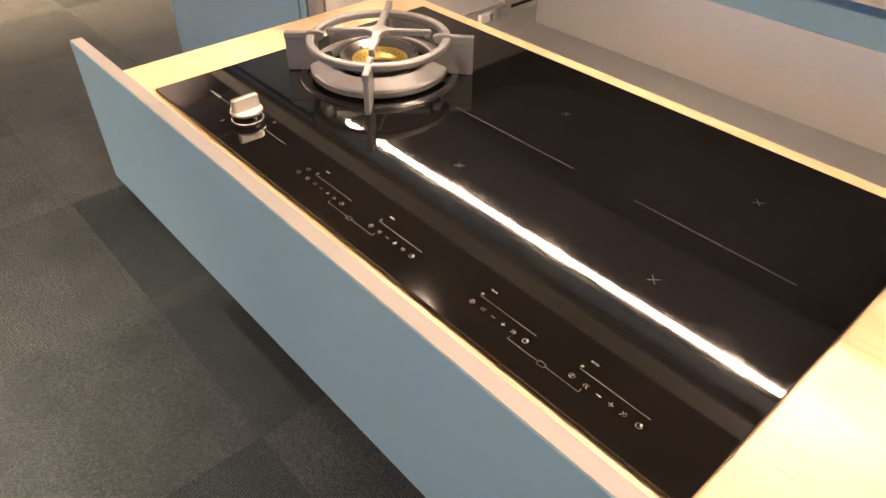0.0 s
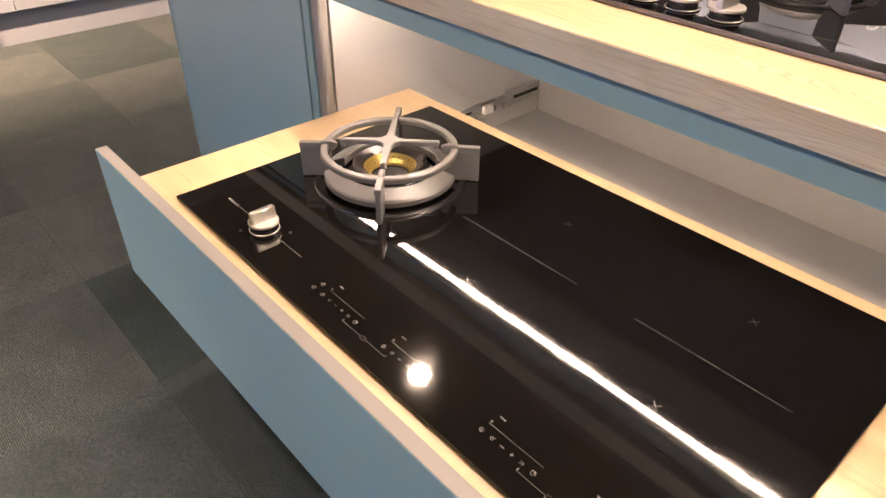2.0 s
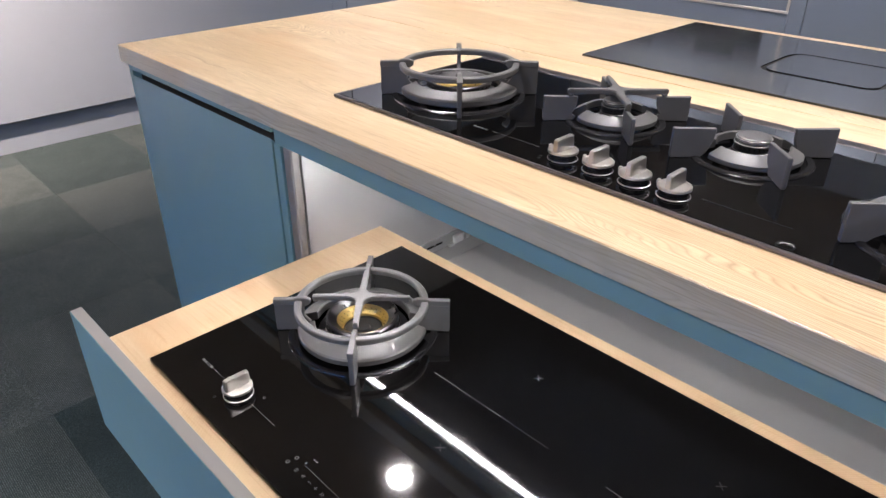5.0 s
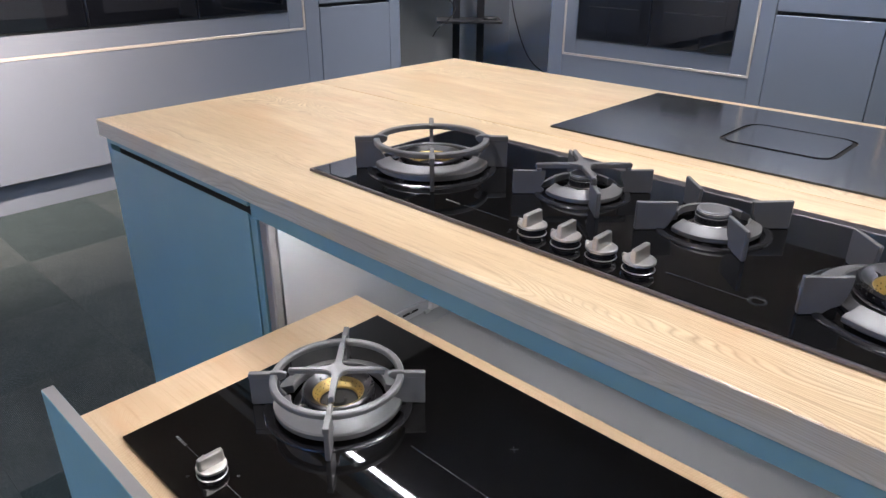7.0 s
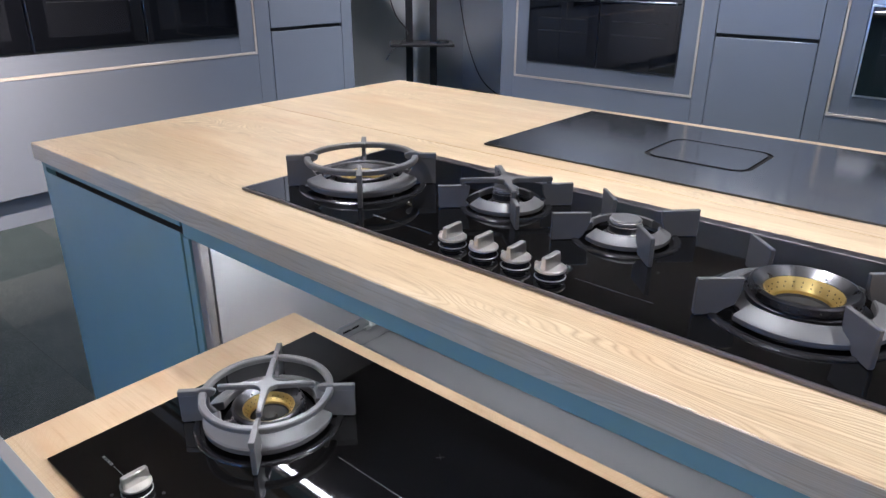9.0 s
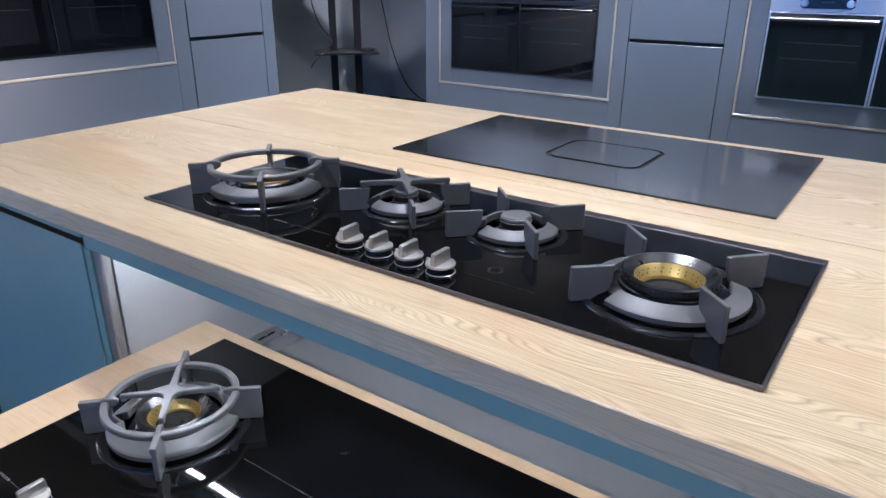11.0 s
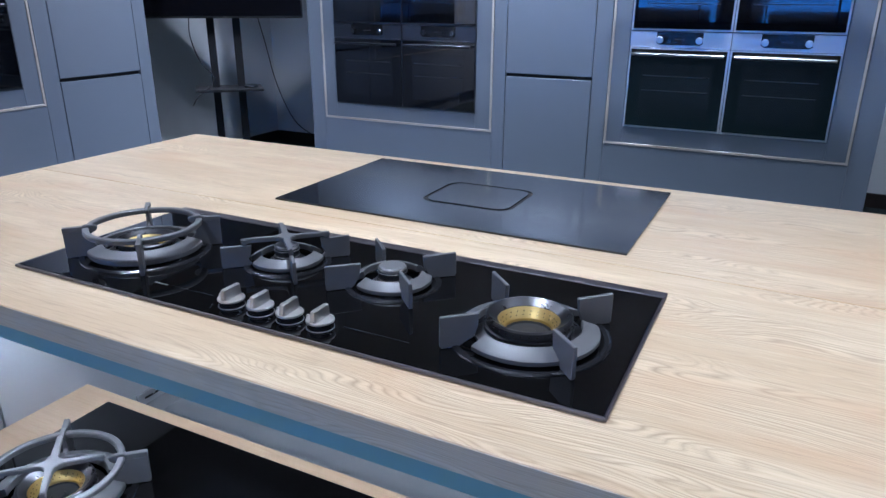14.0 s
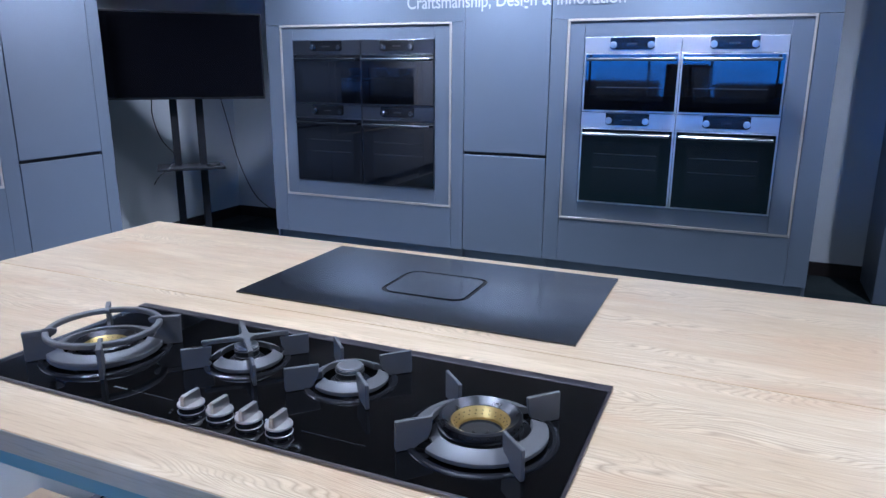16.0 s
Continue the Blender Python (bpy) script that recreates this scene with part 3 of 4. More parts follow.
def burner_small(hob, cx, cy, z, r):
    b = part("burner", lathe([(0.0, 0.002), (r * 1.45, 0.002), (r * 1.45, 0.006), (r * 1.25, 0.0085), (r * 1.12, 0.0095), (r * 1.12, 0.0125), (r * 1.02, 0.0140), (r * 1.02, 0.0165), (r * 0.98, 0.0175), (r, 0.0185), (r, 0.0275), (r * 0.95, 0.0285), (0.0, 0.0285)], cx, cy, z, 48), M_BURNER, hob, "steel gas burner head")
    part("cap", lathe([(0.0, 0.0368), (r * 0.82, 0.0366), (r * 0.93, 0.0354), (r * 0.96, 0.0336), (r * 0.96, 0.0318), (r * 0.90, 0.0310), (r * 0.90, 0.0288), (0.0, 0.0288)], cx, cy, z, 48), M_IRON, b, "dark enamel burner cap")
    bands = lathe([(r * 1.125, 0.0104), (r * 1.145, 0.0110), (r * 1.125, 0.0116)], cx, cy, z, 48)
    for h, q in ((0.0150, 1.022), (0.0262, 1.003), (0.0298, 0.905), (0.0328, 0.962)):
        lathe([(r * q, h), (r * (q + 0.025), h + 0.0006), (r * q, h + 0.0012)], cx, cy, z, 48, bands)
    part("chrome_band", bands, M_NICKEL, b, "chrome bands")
    holes = bmesh.new()
    for i in range(24):
        a = 2 * math.pi * i / 24
        bmesh.ops.create_icosphere(holes, subdivisions=1, radius=0.0014, matrix=Matrix.Translation((cx + r * math.cos(a), cy + r * math.sin(a), z + 0.0222)))
    tagged(part("flame_ports", holes, M_HOLE, b, smooth=False), kind="stuff")
    return b


def drip_ring(hob, cx, cy, z, r):
    part("drip_ring", lathe([(r - 0.007, 0.0), (r - 0.006, 0.0022), (r, 0.003), (r + 0.004, 0.0018), (r + 0.005, 0.0)], cx, cy, z, 64), M_IRON_DARK, hob, "glossy black drip ring")


def base_ring(grate, cx, cy, z, r0, r1, low, high, cut=9):
    """Cast ring in two arcs with cut ends beside two of the plates."""
    prof = [(r0, low + 0.006), (r1 - 0.002, low), (r1, low + 0.002), (r1, high - 0.011), (r1 - 0.003, high - 0.0085), (r0 + 0.002, high), (r0, high - 0.002)]
    part("ring_arc", lathe(prof, cx, cy, z, 40, a0=225 + cut, a1=405 - cut), M_IRON, grate)
    part("ring_arc", lathe(prof, cx, cy, z, 40, a0=45 + cut, a1=225 - cut), M_IRON, grate)


def grate_plates(hob, cx, cy, z, out, inn, h, r0, r1, name="pan_support"):
    """Four upright plates over a cast ring."""
    g = thing(name, Vector((cx, cy, z)) - base_of(hob), "grey cast-iron pan support with four upright plates", "")
    g.parent = hob
    base_ring(g, cx, cy, z, r0, r1, 0.004, 0.0225, 15)
    for k in range(4):
        p = plate([(inn + 0.008, 0.012), (r1 - 0.003, 0.006), (r1 + 0.004, 0.0005), (out - 0.002, 0.0), (out, 0.004), (out, h), (inn, h - 0.001), (inn + 0.002, h * 0.55)], 0.0065, cx, cy, z, 45 + 90 * k)
        part("plate", p, M_IRON, g)
    return g


def wok_ring(hob, cx, cy, z):
    """Tall wok support: four stepped plates carry a heavy open ring."""
    g = thing("wok_support", Vector((cx, cy, z)) - base_of(hob), "grey cast-iron wok ring on four plates", "")
    g.parent = hob
    base_ring(g, cx, cy, z, 0.077, 0.106, 0.006, 0.0265)
    part("top_ring", lathe(ring_loop(0.0965, 0.1085, 0.048, 0.0585, 0.002) + [ring_loop(0.0965, 0.1085, 0.048, 0.0585, 0.002)[0]], cx, cy, z, 96), M_IRON, g)
    for k in range(4):
        p = plate([(0.084, 0.016), (0.106, 0.002), (0.141, 0.0), (0.143, 0.003), (0.143, 0.060), (0.112, 0.061), (0.104, 0.064), (0.090, 0.0635), (0.082, 0.060), (0.084, 0.052), (0.095, 0.046), (0.095, 0.030)], 0.0075, cx, cy, z, 45 + 90 * k)
        part("plate", p, M_IRON, g)
        part("lip", plate([(0.1085, 0.0515), (0.1435, 0.0500), (0.1435, 0.0605), (0.1085, 0.0615)], 0.0098, cx, cy, z, 45 + 90 * k, 0.0010), M_IRON, g)
    return g


def cross(hob, cx, cy, z, arm, drop, name="pan_cross"):
    """Four-armed cross with filleted inner corners that lets a small pan stand over the burner."""
    w = 0.0052
    quarter = [(arm - 0.0015, -w + 0.0012), (arm, -w * 0.5), (arm, w * 0.5), (arm - 0.0015, w - 0.0012), (0.026, w), (0.0185, w + 0.0014), (0.0130, w + 0.0042), (w + 0.0042, 0.0130), (w + 0.0014, 0.0185)]
    pts = []
    for k in range(4):
        ca, sa = math.cos(radians(45 + 90 * k)), math.sin(radians(45 + 90 * k))
        pts += [(cx + x * ca - y * sa, cy + x * sa + y * ca) for x, y in quarter]
    bm = outline(pts, z - 0.0085, z)
    bmesh.ops.recalc_face_normals(bm, faces=bm.faces)
    bmesh.ops.bevel(bm, geom=[e for e in bm.edges if abs(e.verts[0].co.z - e.verts[1].co.z) < 1e-6], offset=0.0014, segments=2, affect="EDGES")
    c = part(name, bm, M_IRON, hob, "cast-iron small-pan cross")
    for k in range(4):
        p = plate([(arm - 0.011, -0.0075), (arm - 0.009, -drop), (arm - 0.002, -drop), (arm - 0.0012, -0.0075)], 0.0088, cx, cy, z, 45 + 90 * k, 0.0012)
        part("foot", p, M_IRON, c)
    return c


def knob(hob, cx, cy, z, turn=0.0, f=0.92):
    def scaled(pts):
        return [(r * f, h * f) for r, h in pts]

    k = part("knob", lathe(scaled([(0.0, 0.0124), (0.0233, 0.0124), (0.0240, 0.0129), (0.0240, 0.0158), (0.0233, 0.0166), (0.0195, 0.0169), (0.0190, 0.0164), (0.0, 0.0166)]), cx, cy, z, 48), M_NICKEL, hob, "brushed nickel control knob with raised grip")
    part("collar", lathe(scaled([(0.0, 0.0), (0.0200, 0.0), (0.0200, 0.0095), (0.0185, 0.0121), (0.0, 0.0121)]), cx, cy, z, 40), M_BLACK, k, "black collar")
    part("collar_ring", lathe(scaled([(0.0202, 0.0), (0.0236, 0.0), (0.0238, 0.0010), (0.0228, 0.0022), (0.0202, 0.0024)]), cx, cy, z, 40), M_BLACK, k)
    part("collar_line", lathe(scaled([(0.0238, 0.0011), (0.0241, 0.0014), (0.0230, 0.0025), (0.0227, 0.0023)]), cx, cy, z, 40), M_NICKEL, k)
    grip = bmesh.new()
    rows = []
    for h, half, thick in ((0.0160, 0.0215, 0.0062), (0.0250, 0.0212, 0.0053), (0.0348, 0.0206, 0.0046), (0.0362, 0.0192, 0.0036)):
        rows.append([grip.verts.new((f * x, f * y, f * h)) for x, y in ((half, -thick * 0.7), (half, thick * 0.7), (half - 0.003, thick), (-half + 0.003, thick), (-half, thick * 0.7), (-half, -thick * 0.7), (-half + 0.003, -thick), (half - 0.003, -thick))])
    for lo, hi in zip(rows, rows[1:]):
        for i in range(8):
            grip.faces.new((lo[i], lo[(i + 1) % 8], hi[(i + 1) % 8], hi[i]))
    grip.faces.new(rows[-1])
    grip.faces.new(rows[0][::-1])
    grip.transform(Matrix.Translation((cx, cy, z)) @ Matrix.Rotation(radians(90 + turn), 4, "Z"))
    part("grip", grip, M_NICKEL, k)
    nub = lathe([(0.0, -0.0025), (0.0032, -0.0025), (0.0032, 0.002), (0.002, 0.0035), (0.0, 0.0035)], cx - 0.0225 * math.cos(radians(turn)), cy - 0.0225 * math.sin(radians(turn)), z + 0.0135, 12)
    part("pointer", nub, M_NICKEL, k)
    return k


def bar(x0, x1, y0, y1, z, bm):
    box(x0, x1, y0, y1, z, z + 0.0003, 0, bm)


def stroke(ax, ay, bx, by, w, z, bm):
    a, b = Vector((ax, ay)), Vector((bx, by))
    d = (b - a).normalized()
    n = Vector((-d.y, d.x)) * w / 2
    outline([tuple(a + n), tuple(a - n), tuple(b - n), tuple(b + n)], z, z + 0.0003, bm)


def circle_mark(cx, cy, r, w, z, bm):
    lathe([(r - w, 0.0), (r, 0.0), (r, 0.0003), (r - w, 0.0003), (r - w, 0.0)], cx, cy, z, 20, bm)


# hob in the drawer: one wok burner and four induction zones
HZ = 0.602
h1 = thing("combination_hob", (0.46, 0.258, DZ), "black glass hob with one gas wok burner and four induction zones", "hob")
part("glass", box(0.008, 0.911, -0.004, 0.519, DZ + 0.0005, HZ, 0.0012, seg=2), M_HOB, h1, "glossy black glass with a fine dot print")
WX, WY = 0.182, 0.283
drip_ring(h1, WX, WY, HZ, 0.118)
burner_crown(h1, WX, WY, HZ, 0.72)
wok_ring(h1, WX, WY, HZ)
cross(h1, WX, WY, HZ + 0.0685, 0.079, 0.012)
knob(h1, 0.180, 0.053, HZ, 0)
MZ = HZ + 0.0001
for cxm, cym in ((0.463, 0.394), (0.752, 0.396), (0.462, 0.190), (0.750, 0.191)):
    m = bmesh.new()
    stroke(cxm - 0.005, cym - 0.005, cxm + 0.005, cym + 0.005, 0.0005, MZ, m)
    stroke(cxm - 0.005, cym + 0.005, cxm + 0.005, cym - 0.005, 0.0005, MZ + 0.0001, m)
    part("zone_cross", m, M_PRINT_LINE, h1, "thin white printed zone cross", False)


def rule(hob, xa, xb, y, z, mat, name="printed_line", w=0.0006):
    m = bmesh.new()
    bar(xa, xb, y - w / 2, y + w / 2, z, m)
    part(name, m, mat, hob, "", False)


def maker_mark(hob, x, y, z, n=4, w=0.0062, step=0.008, h=0.0042):
    m = bmesh.new()
    for i in range(n):
        bar(x + i * step, x + i * step + w, y, y + h, z, m)
    part("maker_mark", m, M_PRINT, hob, "plain white maker's mark", False)


def ring_sign(hob, x, y, z, r=0.0022):
    m = bmesh.new()
    circle_mark(x, y, r, 0.0006, z, m)
    part("printed_sign", m, M_PRINT, hob, "", False)


for xa, xb, ta in ((0.345, 0.562, 0.447), (0.653, 0.851, 0.734)):
    rule(h1, xa, ta, 0.2917, MZ, M_PRINT_LINE)
    rule(h1, ta + 0.036, xb, 0.2917, MZ, M_PRINT_LINE)
    maker_mark(h1, ta + 0.003, 0.2908, MZ, 9, 0.0022, 0.0034, 0.0018)
rule(h1, 0.104, 0.150, 0.0545, MZ, M_PRINT_LINE)
rule(h1, 0.212, 0.274, 0.0545, MZ, M_PRINT_LINE)
maker_mark(h1, 0.069, 0.0525, MZ)
ring_sign(h1, 0.162, 0.024, MZ)
ring_sign(h1, 0.214, 0.075, MZ)


def touch_controls(x, first=False, bracket=False):
    """Touch symbols of one zone: slider line above a row of signs, timer at the end."""
    s = bmesh.new()
    y = 0.0315
    bar(x, x + 0.074, 0.0433, 0.0438, MZ, s)
    bar(x - 0.0012, x + 0.0016, 0.0458, 0.0482, MZ, s)
    for i in range(3):
        bar(x + 0.002 + 0.0028 * i, x + 0.0041 + 0.0028 * i, 0.0568, 0.0588, MZ, s)
    circle_mark(x + 0.001, y, 0.0029, 0.0005, MZ, s)
    bar(x + 0.0006, x + 0.0014, y - 0.002, y + 0.002, MZ + 0.0001, s)
    for k in (0, 1):
        c = x + 0.0145 + 0.0028 * k
        stroke(c + 0.0015, y + 0.0023, c - 0.0008, y, 0.0005, MZ, s)
        stroke(c - 0.0008, y, c + 0.0015, y - 0.0023, 0.0005, MZ + 0.0001, s)
        c = x + 0.0555 + 0.0028 * k
        stroke(c - 0.0015, y + 0.0023, c + 0.0008, y, 0.0005, MZ, s)
        stroke(c + 0.0008, y, c - 0.0015, y - 0.0023, 0.0005, MZ + 0.0001, s)
    bar(x + 0.0275, x + 0.0325, y - 0.0004, y + 0.0004, MZ, s)
    bar(x + 0.0405, x + 0.0455, y - 0.0004, y + 0.0004, MZ, s)
    bar(x + 0.0426, x + 0.0434, y - 0.0025, y + 0.0025, MZ + 0.0001, s)
    circle_mark(x + 0.0715, y, 0.0031, 0.0006, MZ, s)
    lathe([(0.0, 0.0), (0.0025, 0.0), (0.0025, 0.0003), (0.0, 0.0003)], x + 0.0715, y, MZ, 10, s, 0, 90)
    if first:
        for dx, dy in ((-0.019, 0.0), (-0.016, 0.012)):
            circle_mark(x + dx, y + dy, 0.0028, 0.0008, MZ, s)
    part("touch_symbols", s, M_PRINT, h1, "small white touch-control symbols", False)
    if bracket:
        b = bmesh.new()
        bar(x + 0.058, x + 0.096, 0.0214, 0.0218, MZ, b)
        bar(x + 0.104, x + 0.142, 0.0214, 0.0218, MZ, b)
        bar(x + 0.058, x + 0.0587, 0.0219, 0.0255, MZ, b)
        bar(x + 0.1413, x + 0.142, 0.0219, 0.0255, MZ, b)
        for ya in (0.0187, 0.0239):
            bar(x + 0.0960, x + 0.1040, ya, ya + 0.0005, MZ, b)
        for xa in (0.0960, 0.1035):
            bar(x + xa, x + xa + 0.0005, 0.0192, 0.0239, MZ, b)
        part("bridge_symbol", b, M_PRINT_GREY, h1, "thin grey bridge bracket", False)


touch_controls(0.361, True, True)
touch_controls(0.4875)
touch_controls(0.650, False, True)
touch_controls(0.7755)

# long gas hob on the worktop
h2 = thing("gas_hob", (0.463, 0.665, WT), "long black glass gas hob with four burners in a row", "hob")
GZ = WT + 0.006
part("glass", box(-0.092, 1.018, 0.4605, 0.853, WT + 0.0008, GZ, 0.001), M_HOB2, h2, "glossy black glass")
part("edge_strip", box(-0.097, 1.023, 0.4545, 0.4600, WT + 0.0005, GZ + 0.0004, 0.0012), M_EDGE, h2, "dark steel edge strip")
part("edge_strip", box(-0.097, -0.0925, 0.4602, 0.853, WT + 0.0005, GZ + 0.0004, 0.0012), M_EDGE, h2, "dark steel edge strip")
part("edge_strip", box(1.0185, 1.023, 0.4602, 0.853, WT + 0.0005, GZ + 0.0004, 0.0012), M_EDGE, h2, "dark steel edge strip")
part("rear_ledge", box(-0.097, 1.023, 0.8535, 0.8765, WT + 0.0005, GZ + 0.0014, 0.001), M_EDGE, h2, "dark steel raised rear ledge")
B1, B2, B3, B4 = (0.064, 0.622), (0.350, 0.700), (0.580, 0.702), (0.863, 0.621)
drip_ring(h2, *B1, GZ, 0.118)
burner_crown(h2, *B1, GZ, 0.62)
wok_ring(h2, *B1, GZ)
drip_ring(h2, *B2, GZ, 0.078)
burner_small(h2, *B2, GZ, 0.023)
grate_plates(h2, *B2, GZ, 0.120, 0.064, 0.042, 0.048, 0.068)
cross(h2, *B2, GZ + 0.0535, 0.082, 0.013)
drip_ring(h2, *B3, GZ, 0.082)
burner_small(h2, *B3, GZ - 0.003, 0.0255)
grate_plates(h2, *B3, GZ, 0.118, 0.056, 0.045, 0.050, 0.070)
drip_ring(h2, *B4, GZ, 0.118)
burner_crown(h2, *B4, GZ, 0.80, 1.1)
grate_plates(h2, *B4, GZ, 0.140, 0.080, 0.050, 0.079, 0.1055)
for kx in (0.395, 0.455, 0.5135, 0.5715):
    knob(h2, kx, 0.500, GZ, 0)
GM = GZ + 0.0001
rule(h2, 0.245, 0.340, 0.5140, GM, M_PRINT)
rule(h2, 0.602, 0.716, 0.5170, GM, M_PRINT)
maker_mark(h2, 0.206, 0.511, GM)
for kx in (0.395, 0.455, 0.5135, 0.5715):
    ring_sign(h2, kx - 0.026, 0.478, GM, 0.0020)
    ring_sign(h2, kx - 0.030, 0.487, GM, 0.0020)
    ring_sign(h2, kx + 0.027, 0.488, GM, 0.0014)

# induction hob with extractor flap
h3 = thing("induction_hob", (0.476, 1.303, WT), "dark satin glass induction hob with a central extractor flap", "hob")
IZ = WT + 0.005
fl = (0.362, 0.603, 1.196, 1.405)
hole = rounded(*fl, 0.040)
slab = bmesh.new()
outer = [(0.036, 1.045), (0.916, 1.045), (0.916, 1.561), (0.036, 1.561)]


def slab_with_hole(bm, outer, hole, z0, z1):
    """A slab with a rounded opening: outer corners run from the lower left; the hole starts at its upper right corner."""
    n = len(hole) // 4
    for z, flip in ((z1, False), (z0, True)):
        ho = [bm.verts.new((x, y, z)) for x, y in hole]
        ou = [bm.verts.new((x, y, z)) for x, y in outer]
        corner = [ou[2], ou[3], ou[0], ou[1]]
        faces = []
        for q in range(4):
            arc = ho[q * n : (q + 1) * n]
            for i in range(n - 1):
                faces.append((corner[q], arc[i], arc[i + 1]))
            faces.append((corner[q], arc[-1], ho[((q + 1) * n) % (4 * n)], corner[(q + 1) % 4]))
        for f in faces:
            bm.faces.new(f if not flip else f[::-1])
    bm.verts.ensure_lookup_table()
    half = len(hole) + 4
    for ring in (range(len(hole)), range(len(hole), half)):
        ring = list(ring)
        for a, b in zip(ring, ring[1:] + ring[:1]):
            bm.faces.new((bm.verts[a], bm.verts[b], bm.verts[b + half], bm.verts[a + half]))


slab_with_hole(slab, outer, hole, WT + 0.0006, IZ)
part("glass", slab, M_HOB3, h3, "dark satin black glass", False)
part("flap_well", outline(rounded(fl[0] + 0.001, fl[1] - 0.001, fl[2] + 0.001, fl[3] - 0.001, 0.039), WT + 0.0007, WT + 0.0012), M_HOLE, h3, smooth=False)
part("extractor_flap", outline(rounded(fl[0] + 0.011, fl[1] - 0.011, fl[2] + 0.011, fl[3] - 0.011, 0.031), WT + 0.0014, IZ + 0.0008), M_HOB3, h3, "rounded extractor flap", False)

# ---------------------------------------------------------------- ovens
def oven(x0, z0, w, h, y, steel, light, label, group, turn=None):
    """Built-in oven, its front at y, facing -y: control panel, glass door with a bar handle."""
    d = 0.5
    o = thing("oven", (x0 + w / 2, y, z0), label, "oven", group)
    pz = z0 + h - 0.098
    part("case", box(x0 + 0.02, x0 + w - 0.02, y + 0.025, y + d, z0 + 0.01, z0 + h - 0.01), M_DARK, o)
    cp = part("control_panel", box(x0 + 0.002, x0 + w - 0.002, y - 0.001, y + 0.023, pz, z0 + h - 0.001, 0.0015), steel, o, "%s control panel" % light)
    part("display", upright([(x0 + w * 0.27, pz + 0.0955), (x0 + w * 0.27, pz + 0.030), (x0 + w * 0.30, pz + 0.018), (x0 + w * 0.70, pz + 0.018), (x0 + w * 0.73, pz + 0.030), (x0 + w * 0.73, pz + 0.0955)], y - 0.0026, y - 0.0012), M_DISPLAY, cp, "black glass display")
    db = bmesh.new()
    for i in range(4):
        box(x0 + w * 0.45 + i * 0.016, x0 + w * 0.45 + 0.010 + i * 0.016, y - 0.0029, y - 0.0025, pz + 0.05, pz + 0.057, 0, db)
    part("display_digits", db, M_PRINT_GREY, cp, "", False)
    for s in (0.305, 0.695):
        kb = lathe([(0.0, 0.0), (0.021, 0.0), (0.021, 0.003), (0.0185, 0.004), (0.0185, 0.019), (0.017, 0.021), (0.0, 0.0215)], 0, 0, 0, 32)
        kb.transform(Matrix.Translation((x0 + w * s, y - 0.003, pz + 0.047)) @ Matrix.Rotation(radians(90), 4, "X"))
        part("knob", kb, M_CHROME if steel == M_STEEL else M_CHROME_DARK, cp, "round steel knob")
    door = part("door", box(x0 + 0.002, x0 + w - 0.002, y - 0.001, y + 0.023, z0 + 0.001, pz - 0.003, 0.0015), steel, o, "%s door frame" % light)
    b = 0.013 if light != "black steel" else 0.006
    part("door_glass", box(x0 + b, x0 + w - b, y - 0.0036, y - 0.0012, z0 + 0.012, pz - 0.010, 0.0008), M_OVEN_GLASS, door, "black mirror-like door glass")
    part("viewing_window", box(x0 + 0.085, x0 + w - 0.085, y - 0.0044, y - 0.0037, z0 + 0.07, pz - 0.095), M_WINDOW_TINT, door, "tinted viewing window")
    if h > 0.5:
        for rz in (0.24, 0.33):
            part("rack", box(x0 + 0.10, x0 + w - 0.10, y - 0.0047, y - 0.0045, z0 + rz, z0 + rz + 0.004), M_RACK, door, "faint chrome rack behind the glass")
    elif steel == M_STEEL:
        part("rack", box(x0 + 0.09, x0 + w - 0.09, y - 0.0047, y - 0.0045, z0 + 0.155, z0 + 0.160), M_RACK, door, "faint chrome rack behind the glass")
    hy = y - 0.042
    part("handle", tube([(x0 + 0.028, hy, pz - 0.040), (x0 + w - 0.028, hy, pz - 0.040)], 0.0085, n=12), M_HANDLE_DARK if light == "black steel" else M_HANDLE, door, "%s bar handle" % light)
    for hx in (x0 + 0.06, x0 + w - 0.06):
        part("handle_post", tube([(hx, hy, pz - 0.040), (hx, y - 0.002, pz - 0.040)], 0.006, n=10), steel, door)
    if turn is not None:
        for c in (o,):
            c.matrix_basis = turn @ c.matrix_basis
    return o


WY_ = 4.333      # face of the oven wall
OW = 0.597
for x0 in (-2.075, -1.4775):
    oven(x0, 0.591, OW, 0.600, WY_, M_STEEL_DARK, "black steel", "black built-in single oven in the tall grey cabinet", "black ovens")
    oven(x0, 1.194, OW, 0.470, WY_, M_STEEL_DARK, "black steel", "black built-in compact oven above the single oven", "black compact ovens")
for x0 in (0.184, 0.7815):
    oven(x0, 0.591, OW, 0.600, WY_, M_STEEL, "stainless steel", "stainless steel built-in single oven in the tall grey cabinet", "steel ovens")
    oven(x0, 1.194, OW, 0.470, WY_, M_STEEL, "stainless steel", "stainless steel built-in compact oven above the single oven", "steel compact ovens")

TOP = 2.12


